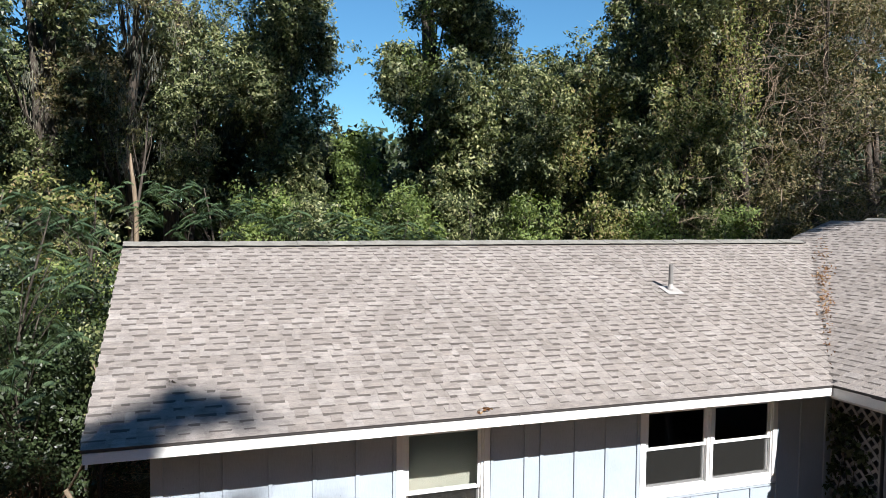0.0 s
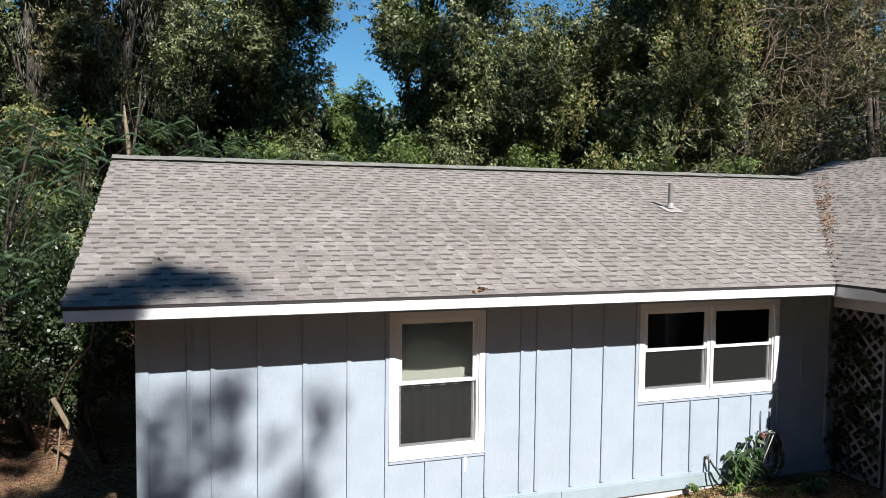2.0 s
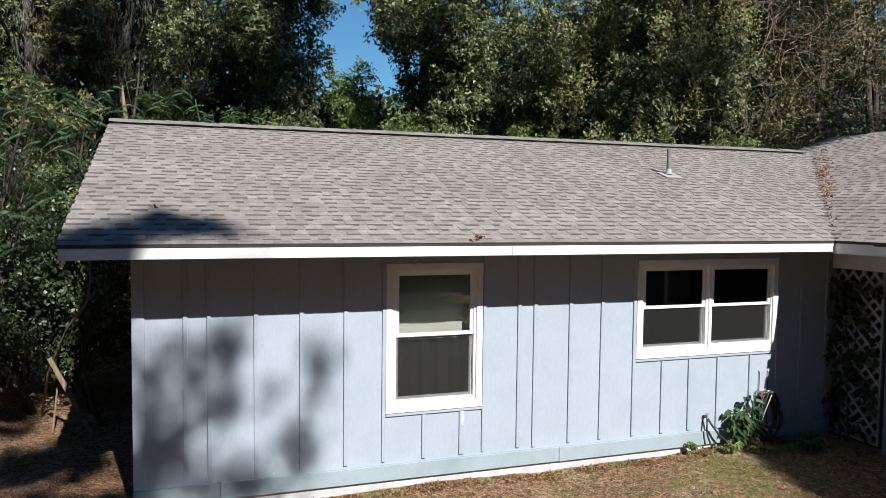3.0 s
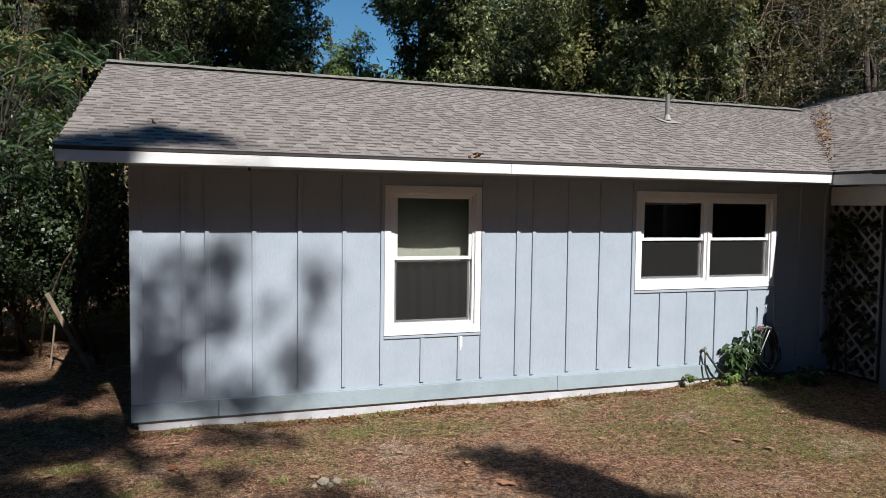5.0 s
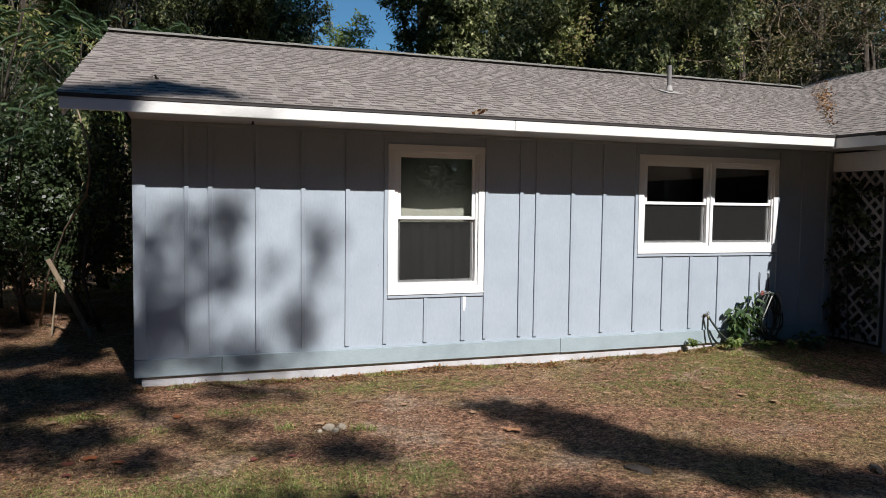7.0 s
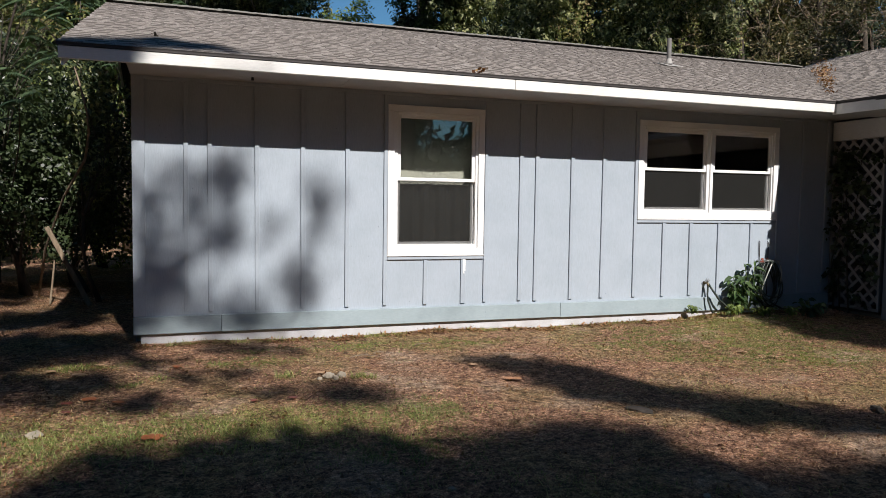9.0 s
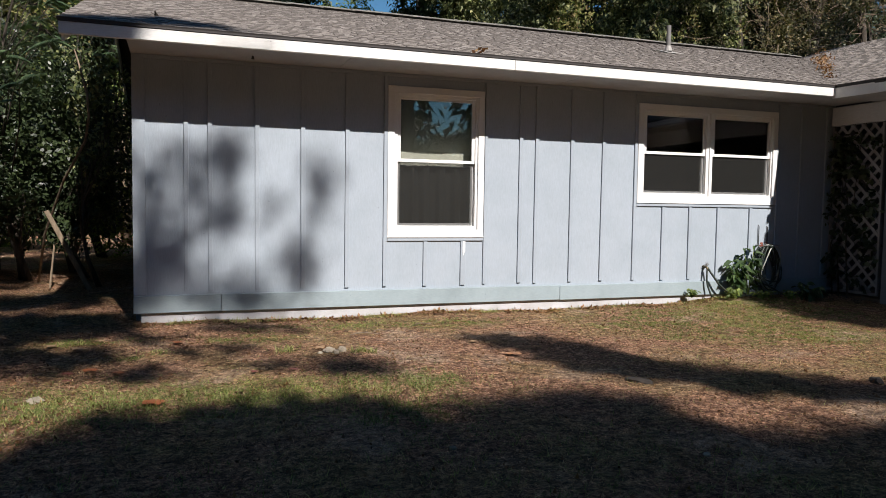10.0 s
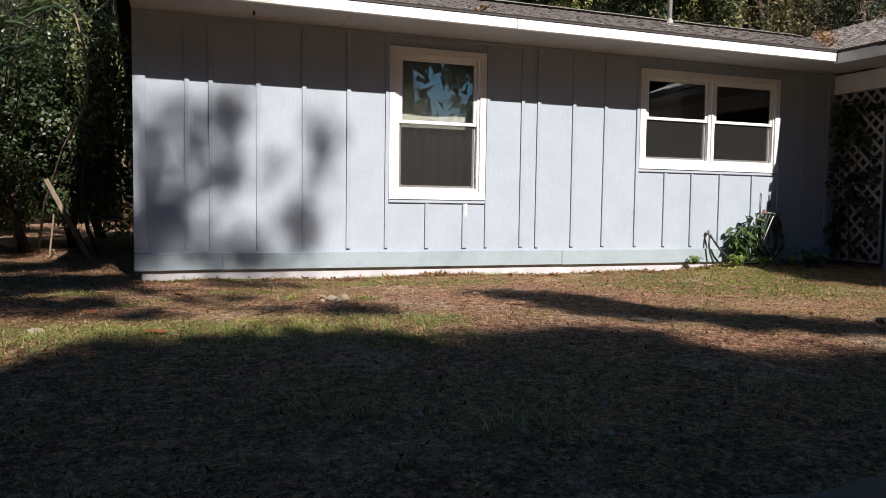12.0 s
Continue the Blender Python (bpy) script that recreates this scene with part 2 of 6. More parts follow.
def plain(name, colour, rough, metal=0.0, vary=0.25):
    m, t, b = material(name, rough, 0.45, metal)
    d = tuple(c * (1 - vary) for c in colour)
    t.links.new(ramp(t, noise_of(t, 14, 4), [(0.3, d), (0.7, colour)]), b.inputs["Base Color"])
    return m


M_HOSE = plain("dark_green_rubber_hose", (0.030, 0.040, 0.032), 0.45)
M_HOSE_PALE = plain("pale_vinyl_hose", (0.42, 0.42, 0.38), 0.45)
M_BRASS = plain("tarnished_brass", (0.20, 0.16, 0.10), 0.45, 0.8)
M_STEEL = plain("galvanised_steel", (0.45, 0.45, 0.45), 0.4, 0.9)
M_STONE = plain("pale_stone", (0.44, 0.38, 0.29), 0.9, 0, 0.45)
M_BROWNSTONE = plain("brown_grey_stone", (0.080, 0.066, 0.055), 0.95, 0, 0.6)
M_ORANGE = plain("fallen_orange_leaf", (0.33, 0.105, 0.035), 0.7, 0, 0.4)
M_BUFF = plain("fallen_buff_leaf", (0.46, 0.29, 0.16), 0.7, 0, 0.35)
M_TAN = plain("fallen_tan_leaf", (0.46, 0.22, 0.10), 0.7, 0, 0.35)
M_REDLEAF = plain("reddish_leaf", (0.22, 0.06, 0.04), 0.55, 0, 0.4)

# ---- mesh helpers ----
def box(bm, x0, x1, y0, y1, z0, z1):
    m = Matrix.LocRotScale(((x0 + x1) / 2, (y0 + y1) / 2, (z0 + z1) / 2), None, (x1 - x0, y1 - y0, z1 - z0))
    return bmesh.ops.create_cube(bm, size=1, matrix=m)["verts"]


def slab(bm, lower, thick):
    """A solid from a flat polygon of points, extruded straight down."""
    top = [bm.verts.new(p) for p in lower]
    bot = [bm.verts.new((p[0], p[1], p[2] - thick)) for p in lower]
    bm.faces.new(top)
    bm.faces.new(bot[::-1])
    n = len(top)
    for i in range(n):
        bm.faces.new((top[i], bot[i], bot[(i + 1) % n], top[(i + 1) % n]))
    bmesh.ops.recalc_face_normals(bm, faces=bm.faces[:])


def tube(bm, pts, radii, sides=6):
    pts = [Vector(p) for p in pts]
    rings = []
    for i, p in enumerate(pts):
        way = (pts[min(i + 1, len(pts) - 1)] - pts[max(i - 1, 0)]).normalized()
        side = way.cross(Vector((0.31, 0.17, 0.93))).normalized()
        up = side.cross(way)
        r = radii[i] if isinstance(radii, (list, tuple)) else radii
        rings.append([bm.verts.new(p + r * (math.cos(a) * side + math.sin(a) * up))
                      for a in (2 * math.pi * k / sides for k in range(sides))])
    for a, b in zip(rings, rings[1:]):
        for k in range(sides):
            bm.faces.new((a[k], a[(k + 1) % sides], b[(k + 1) % sides], b[k]))
    bm.faces.new(rings[0][::-1])
    bm.faces.new(rings[-1])


def mesh_of(name, bm, bevel=0.0):
    if bevel:
        bmesh.ops.bevel(bm, geom=bm.edges[:], offset=bevel, segments=1, affect="EDGES", clamp_overlap=True)
    me = bpy.data.meshes.new(name)
    bm.to_mesh(me)
    bm.free()
    return me


def part(name, shape, mat, parent=None, label="", bevel=0.0, smooth=False):
    me = shape if isinstance(shape, bpy.types.Mesh) else mesh_of(name, shape, bevel)
    if not me.materials:
        me.materials.append(mat)
    if smooth:
        me.shade_smooth()
    ob = new(name, me)
    ob.parent = parent
    if label:
        tagged(ob, label)
    return ob


def boxes(name, dims, mat, parent=None, label="", bevel=0.004):
    bm = bmesh.new()
    for d in dims:
        box(bm, *d)
    return part(name, bm, mat, parent, label, bevel)


def quads(name, corners, mat, parent=None, label=""):
    """One mesh of loose blades; corners is an array n x 4 x 3 or n x 3 x 3."""
    n, k = corners.shape[:2]
    me = bpy.data.meshes.new(name)
    me.vertices.add(k * n)
    me.vertices.foreach_set("co", np.ascontiguousarray(corners, dtype=np.float32).ravel())
    me.loops.add(k * n)
    me.loops.foreach_set("vertex_index", np.arange(k * n, dtype=np.int32))
    me.polygons.add(n)
    me.polygons.foreach_set("loop_start", np.arange(0, k * n, k, dtype=np.int32))
    me.update(calc_edges=True)
    return part(name, me, mat, parent, label)


def empty(name, x, y, z):
    ob = new(name)
    ob.location = (x, y, z)
    ob.empty_display_size = 0.2
    return ob


def under(ob, parent):
    """Makes ob a part of parent, where it stands."""
    ob.parent = parent
    ob.matrix_parent_inverse = Matrix.Translation(parent.location).inverted()
    return ob


# ---- ground ----
def ground_height(x, y):
    rise = max(0.0, min(1.0, (x - 3.2) / 1.5))
    rise = rise * rise * (3 - 2 * rise)
    near = math.exp(-max(0.0, -y) / 1.3)
    z = -0.095 + 0.06 * rise * near
    fade = math.exp(-((x / 9) ** 2 + ((y + 2) / 9) ** 2))
    z += fade * (0.030 * noise.noise((x * 0.8, y * 0.8, 0)) + 0.014 * noise.noise((x * 3.1, y * 3.1, 4)) + 0.006 * noise.noise((x * 9, y * 9, 7)))
    return z


def axis_steps(fine0, fine1, step, far):
    inner = list(np.arange(fine0, fine1 + 1e-6, step))
    out, d, v = [], step, fine1
    while v < far:
        d *= 1.35
        v += d
        out.append(v)
    low, d, v = [], step, fine0
    while v > -far:
        d *= 1.35
        v -= d
        low.append(v)
    return low[::-1] + inner + out


gx, gy = axis_steps(-6, 6, 0.07, 900), axis_steps(-7, 3, 0.07, 900)
verts = [(x, y, ground_height(x, y)) for y in gy for x in gx]
nx = len(gx)
faces = [(j * nx + i, j * nx + i + 1, (j + 1) * nx + i + 1, (j + 1) * nx + i) for j in range(len(gy) - 1) for i in range(nx - 1)]
gm = bpy.data.meshes.new("ground")
gm.from_pydata(verts, [], faces)
ground = part("ground", gm, M_GROUND, smooth=True)
tagged(ground, "brown yard soil with dry thatch and thin grass", "ground", kind="structure")

# ---- house shell ----
X0, X1 = -2.42, 6.02              # front wall
EAVE_Y, EAVE_Z, PITCH = -0.675, 2.515, 0.3165
RIDGE_Y = 4.09
RIDGE_Z = EAVE_Z + PITCH * (RIDGE_Y - EAVE_Y)
RAKE_X = -2.935
WALL_TOP = 2.44
WIN1 = (0.0, 1.075, 0.72, 2.27)
WIN2 = (3.02, 5.075, 1.12, 2.267)


def wall_with_holes(name, x0, x1, z0, z1, y0, y1, holes, mat):
    """Front wall as butted boxes round the rough openings."""
    xs = sorted({x0, x1, *[h[0] for h in holes], *[h[1] for h in holes]})
    bm = bmesh.new()
    for a, b in zip(xs, xs[1:]):
        inside = [h for h in holes if h[0] <= a + 1e-6 and b <= h[1] + 1e-6]
        if not inside:
            box(bm, a, b, y0, y1, z0, z1)
        for h in inside:
            box(bm, a, b, y0, y1, z0, h[2])
            box(bm, a, b, y0, y1, h[3], z1)
    bmesh.ops.remove_doubles(bm, verts=bm.verts[:], dist=1e-5)
    return part(name, bm, mat)


def inner(w, d):
    return (w[0] + d, w[1] - d, w[2] + d, w[3] - d)


wall_front = wall_with_holes("wall_front", X0, X1, 0.0, WALL_TOP, 0.02, 0.15, [inner(WIN1, 0.05), inner(WIN2, 0.05)], M_SIDING)
tagged(wall_front, "pale grey-blue painted plywood siding with thin battens", "wall", kind="structure")


def batten(x, z0, z1, w=0.042, name="batten", proud=0.020):
    bm = bmesh.new()
    bow = random.uniform(-0.003, 0.003)
    box(bm, x, x + w, 0.02 - proud, 0.026, z0, z1)
    for v in bm.verts:
        v.co.x += bow * (v.co.z - z0)
    return part(name, bm, M_BATTEN, wall_front, bevel=0.002)


SKIRT_TOP = 0.165
for x in (-1.986, -1.766, -1.33, -0.887, -0.443, 1.494, 1.687, 2.133, 2.537):
    batten(x, SKIRT_TOP + random.uniform(0.025, 0.04), WALL_TOP - 0.03)
batten(-0.043, SKIRT_TOP + 0.035, WALL_TOP - 0.03, 0.038)
batten(1.079, SKIRT_TOP + 0.035, WALL_TOP - 0.03, 0.032)
batten(2.976, SKIRT_TOP + 0.035, WALL_TOP - 0.03, 0.040)
batten(5.079, SKIRT_TOP + 0.035, WALL_TOP - 0.03, 0.034)
for x, w in ((0.396, 0.042), (0.818, 0.055)):
    batten(x, SKIRT_TOP + 0.03, WIN1[2] - 0.055, w)
for x in (3.376, 3.764, 4.18, 4.67):
    batten(x, SKIRT_TOP + 0.03, WIN2[2] - 0.055)
for x in (5.45, 5.86):
    batten(x, SKIRT_TOP + 0.03, WALL_TOP - 0.03)
boxes("apron_strip", [(0.0, 1.078, 0.001, 0.021, WIN1[2] - 0.05, WIN1[2] - 0.014)], M_BATTEN, wall_front)
boxes("paint_smear", [(0.839, 0.869, -0.003, 0.001, 0.545, 0.668), (0.844, 0.858, -0.0028, 0.001, 0.515, 0.546)], M_WHITE, wall_front, "smear of white paint on a batten", 0.0008)
boxes("apron_strip", [(3.017, 5.078, 0.001, 0.021, WIN2[2] - 0.05, WIN2[2] - 0.014)], M_BATTEN, wall_front)
boxes("corner_board", [(X0 - 0.012, X0 + 0.10, -0.003, 0.022, SKIRT_TOP + 0.004, WALL_TOP - 0.02)], M_BATTEN, wall_front, bevel=0.003)

# skirt boards in three lengths, a little out of line
skirt = empty("skirt_board", 0, 0, 0)
tagged(skirt, "weathered blue-grey skirt boards along the wall's foot", "trim", kind="structure")
for a, b, dz, tilt in ((X0 - 0.014, -1.652, 0.0, 0.004), (-1.648, 2.02, 0.002, -0.002), (2.024, X1 - 0.03, -0.004, 0.006)):
    bm = bmesh.new()
    for v in box(bm, a, b, -0.016, 0.02, dz, SKIRT_TOP + dz):
        v.co.z += tilt * (v.co.x - a) / (b - a)
    part("board", bm, M_SKIRT, skirt, bevel=0.004)

bm = bmesh.new()
box(bm, X0 + 0.05, X1, 0.022, 0.2, -0.5, -0.002)
foundation = part("foundation", bm, M_FOUND)
tagged(foundation, "painted white concrete foundation stained by soil", "foundation", kind="structure")


def gable_wall(name, x0, x1, y0, y1, mat):
    bm = bmesh.new()
    prof = [(y0, -0.3), (y1, -0.3), (y1, WALL_TOP), ((y0 + y1) / 2, RIDGE_Z - 0.22), (y0, WALL_TOP)]
    a = [bm.verts.new((x0, y, z)) for y, z in prof]
    b = [bm.verts.new((x1, y, z)) for y, z in prof]
    bm.faces.new(a[::-1])
    bm.faces.new(b)
    for i in range(5):
        j = (i + 1) % 5
        bm.faces.new((a[i], a[j], b[j], b[i]))
    bmesh.ops.recalc_face_normals(bm, faces=bm.faces[:])
    w = part(name, bm, mat)
    tagged(w, "grey-blue painted gable end wall", "wall", kind="structure")
    return w


gable_wall("wall_west", X0, X0 + 0.13, 0.152, 8.16, M_SIDING)
tagged(boxes("wall_back", [(X0 + 0.135, 14.0, 8.03, 8.16, -0.3, WALL_TOP)], M_SIDING, bevel=0), "grey-blue back wall of the house", "wall", kind="structure")
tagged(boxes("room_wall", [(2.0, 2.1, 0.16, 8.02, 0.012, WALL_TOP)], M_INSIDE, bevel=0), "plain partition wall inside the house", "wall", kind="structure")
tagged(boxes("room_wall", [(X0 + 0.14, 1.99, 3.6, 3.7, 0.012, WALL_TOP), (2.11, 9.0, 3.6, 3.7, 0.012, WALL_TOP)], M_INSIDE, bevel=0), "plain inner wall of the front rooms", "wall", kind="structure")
tagged(boxes("floor", [(X0 + 0.13, 14.0, 0.21, 8.02, -0.06, 0.008)], M_INSIDE, bevel=0), "floor inside the house in the dark room colour", "floor", kind="structure")
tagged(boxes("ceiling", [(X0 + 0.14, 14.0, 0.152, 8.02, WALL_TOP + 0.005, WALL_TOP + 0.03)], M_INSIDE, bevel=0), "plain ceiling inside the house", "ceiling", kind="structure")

# ---- roof decks (shingles come last) ----
SKEW = 0.08                        # the wing's eave opens slightly outwards


def wing_x(y):
    return 5.225 + SKEW * (EAVE_Y - y)


def main_z(y):
    return EAVE_Z + PITCH * (y - EAVE_Y)


WING_RIDGE_X, WING_RIDGE_Z, WING_FRONT, WING_BACK = 11.4, 4.46, -6.2, 4.3
VALLEY_X = 9.95
roof = empty("roof_main", 0, 0, 0)
tagged(roof, "weathered grey-brown asphalt shingle roof with a ridge cap", "roof", kind="structure")
bm = bmesh.new()
slab(bm, [(RAKE_X, EAVE_Y, EAVE_Z - 0.012), (5.235, EAVE_Y, EAVE_Z - 0.012), (VALLEY_X, RIDGE_Y, RIDGE_Z - 0.012), (RAKE_X, RIDGE_Y, RIDGE_Z - 0.012)], 0.03)
slab(bm, [(RAKE_X, RIDGE_Y, RIDGE_Z - 0.012), (14.2, RIDGE_Y, RIDGE_Z - 0.012), (14.2, 8.85, EAVE_Z - 0.012), (RAKE_X, 8.85, EAVE_Z - 0.012)], 0.03)
part("deck", bm, M_DRIP, roof)
bm = bmesh.new()
for a in (RAKE_X + 0.02,):
    box(bm, a, a + 0.02, EAVE_Y + 0.03, RIDGE_Y - 0.002, EAVE_Z - 0.19, EAVE_Z - 0.046)
    box(bm, a, a + 0.02, RIDGE_Y + 0.002, 8.83, EAVE_Z - 0.19, EAVE_Z - 0.046)
    for v in bm.verts:
        v.co.z += PITCH * (min(v.co.y, 2 * RIDGE_Y - v.co.y) - EAVE_Y)
part("rake_board", bm, M_FASCIA, roof, "white painted rake board")

ridge = empty("ridge_vent", 0, RIDGE_Y, RIDGE_Z)
tagged(ridge, "raised shingle-covered ridge vent with mossy caps", "ridge vent", kind="structure")
bm = bmesh.new()
x = RAKE_X - 0.015
for side in (-1, 1):
    slab(bm, [(RAKE_X + 0.02, RIDGE_Y, RIDGE_Z + 0.025), (9.45, RIDGE_Y, RIDGE_Z + 0.025),
              (9.45, RIDGE_Y + side * 0.11, RIDGE_Z - 0.012), (RAKE_X + 0.02, RIDGE_Y + side * 0.11, RIDGE_Z - 0.012)][::side], 0.02)
under(part("vent_body", bm, M_DRIP), ridge)
cap_bm = bmesh.new()
for side in (-1, 1):
    slab(cap_bm, [(0, 0, 0.005), (0.30, 0, 0.0), (0.30, side * 0.15, -0.050), (0, side * 0.15, -0.045)], 0.010)
cap_mesh = mesh_of("cap_shingle", cap_bm)
cap_mesh.materials.append(M_CAP)
while x < 9.28:
    ob = part("cap_shingle", cap_mesh, M_CAP, None)
    ob.location = (x, RIDGE_Y, RIDGE_Z + 0.042 + random.uniform(-0.003, 0.004))
    under(ob, ridge)
    x += 0.245 + random.uniform(-0.008, 0.008)

wing = empty("roof_wing", 0, 0, 0)
tagged(wing, "grey-brown shingle roof of the adjoining wing", "roof", kind="structure")
bm = bmesh.new()
slab(bm, [(5.235, EAVE_Y, EAVE_Z - 0.012), (wing_x(WING_FRONT), WING_FRONT, EAVE_Z - 0.012), (WING_RIDGE_X, WING_FRONT, WING_RIDGE_Z - 0.012),
          (WING_RIDGE_X, WING_BACK, WING_RIDGE_Z - 0.012), (VALLEY_X, RIDGE_Y + 0.1, RIDGE_Z)], 0.03)
slab(bm, [(WING_RIDGE_X, WING_FRONT, WING_RIDGE_Z - 0.012), (17.5, WING_FRONT, EAVE_Z), (17.5, WING_BACK, EAVE_Z), (WING_RIDGE_X, WING_BACK, WING_RIDGE_Z - 0.012)], 0.03)
part("deck", bm, M_DRIP, wing)
bm = bmesh.new()
slab(bm, [(WING_RIDGE_X - 0.12, WING_FRONT, WING_RIDGE_Z - 0.01), (WING_RIDGE_X, WING_FRONT, WING_RIDGE_Z + 0.04),
          (WING_RIDGE_X, WING_BACK, WING_RIDGE_Z + 0.04), (WING_RIDGE_X - 0.12, WING_BACK, WING_RIDGE_Z - 0.01)], 0.02)
part("ridge_cap", bm, M_CAP, wing)
bm = bmesh.new()
slab(bm, [(VALLEY_X, RIDGE_Y + 0.08, RIDGE_Z - 0.03), (WING_RIDGE_X, WING_BACK - 0.02, WING_RIDGE_Z - 0.03), (17.4, WING_BACK - 0.02, EAVE_Z), (12, WING_BACK + 0.1, 2.4)], 0.05)
part("gable_end", bm, M_SIDING, wing, "grey-blue gable end above the back roof")

# fascia, drip edges, soffits
fascia = empty("fascia", 0, 0, 0)
tagged(fascia, "white painted fascia board under the eave", "trim", kind="structure")
boxes("board", [(RAKE_X + 0.004, 1.10, -0.683, -0.640, 2.388, 2.486)], M_FASCIA, fascia, bevel=0.003)
boxes("board", [(1.103, 5.236, -0.683, -0.640, 2.387, 2.486)], M_FASCIA, fascia, bevel=0.003)
boxes("drip_edge", [(RAKE_X - 0.004, 5.23, -0.690, -0.645, 2.488, 2.507)], M_DRIP, fascia, "dark metal drip edge", bevel=0.002)
bm = bmesh.new()
yb = WING_FRONT
slab(bm, [(wing_x(-0.60) + 0.012, -0.640, 2.485), (wing_x(yb) + 0.012, yb, 2.485), (wing_x(yb) + 0.034, yb, 2.485), (wing_x(-0.60) + 0.034, -0.640, 2.485)], 0.118)
part("wing_board", bm, M_FASCIA, fascia)
bm = bmesh.new()
slab(bm, [(wing_x(-0.66), -0.66, 2.505), (wing_x(yb), yb, 2.505), (wing_x(yb) + 0.03, yb, 2.505), (wing_x(-0.66) + 0.03, -0.66, 2.505)], 0.018)
part("drip_edge", bm, M_DRIP, fascia, "dark metal drip edge")

soffit = empty("soffit", 0, 0, 0)
tagged(soffit, "boxed soffit under the eave, its off-white darkened for shade", "soffit", kind="structure")
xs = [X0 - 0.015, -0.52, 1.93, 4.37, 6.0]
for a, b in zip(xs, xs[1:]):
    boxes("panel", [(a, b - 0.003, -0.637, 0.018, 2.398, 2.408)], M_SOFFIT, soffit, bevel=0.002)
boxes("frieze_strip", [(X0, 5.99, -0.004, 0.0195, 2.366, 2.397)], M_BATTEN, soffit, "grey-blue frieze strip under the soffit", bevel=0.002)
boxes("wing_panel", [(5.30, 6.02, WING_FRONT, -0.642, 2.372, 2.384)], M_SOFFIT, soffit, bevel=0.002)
boxes("return_block", [(5.238, 5.262, -0.686, -0.632, 2.385, 2.486)], M_FASCIA, soffit, bevel=0.002)

bm = bmesh.new()
bmesh.ops.create_cone(bm, segments=10, radius1=0.015, radius2=0.008, depth=0.030, cap_ends=True, matrix=Matrix.Translation((-1.38, -0.31, 2.382)))
for v in bm.verts:
    v.co += Vector((0.004 * noise.noise(v.co * 60), 0.004 * noise.noise(v.co * 55 + Vector((3, 0, 0))), 0))
tagged(part("wasp_nest", bm, M_DRIP), "small dark wasp nest hanging from the soffit", "nest")

# ---- porch of the wing: beam, post, added back walls painted dark for shade ----
beam = boxes("porch_beam", [(5.94, 6.06, WING_FRONT, -0.002, 2.135, 2.371)], M_BEAM, bevel=0.006)
tagged(beam, "white painted porch beam along the wing's eave", "beam", kind="structure")
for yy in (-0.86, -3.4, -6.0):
    tagged(boxes("porch_post", [(5.95, 6.05, yy - 0.05, yy + 0.05, -0.2, 2.134)], M_PORCHSHADE, bevel=0.006), "dark painted square porch post", "post", group="porch posts", kind="structure")
tagged(boxes("wall_porch", [(9.0, 9.12, WING_FRONT, 0.019, -0.2, 2.6)], M_PORCHSHADE, bevel=0), "added wall closing the porch's back, painted dark for shade", "wall", kind="structure")
tagged(boxes("wall_porch", [(X1 + 0.002, 9.0, 0.02, 0.15, -0.2, 2.6)], M_PORCHSHADE, bevel=0), "added wall inside the porch, its dimness in the paint", "wall", kind="structure")
tagged(boxes("wall_porch", [(6.06, 9.0, WING_FRONT - 0.12, WING_FRONT, -0.2, 2.6)], M_PORCHSHADE, bevel=0), "added end wall closing the porch, painted dark for shade", "wall", kind="structure")
tagged(boxes("ceiling_porch", [(6.0, 9.0, WING_FRONT, -0.002, 2.385, 2.42)], M_PORCHSHADE, bevel=0), "added porch ceiling, its dimness in the paint", "ceiling", kind="structure")
tagged(boxes("pavement", [(6.0, 9.0, WING_FRONT, 0.0, -0.2, -0.02)], M_CONCRETE, bevel=0.01), "stained concrete porch slab", "pavement", kind="structure")

# ---- windows ----
def sash(parent, x0, x1, z0, z1, y, screen):
    """One sash: four rails and a pane."""
    w = 0.034
    rails = ((x0, x0 + w, z0, z1), (x1 - w, x1, z0, z1), (x0 + w, x1 - w, z0, z0 + w), (x0 + w, x1 - w, z1 - w, z1))
    for a, b, c, d in rails:
        boxes("sash_rail", [(a, b, y - 0.014, y + 0.014, c, d)], M_VINYL, parent, bevel=0.003)
    bm = bmesh.new()
    box(bm, x0 + w - 0.005, x1 - w + 0.005, y - 0.002, y + 0.002, z0 + w - 0.005, z1 - w + 0.005)
    pane = part("pane", bm, M_GLASS, parent)
    pane.visible_shadow = False
    if screen:
        bm = bmesh.new()
        box(bm, x0 + 0.012, x1 - 0.012, y - 0.026, y - 0.0245, z0 + 0.012, z1 - 0.012)
        part("insect_screen", bm, M_SCREEN, parent, "dark woven insect screen")


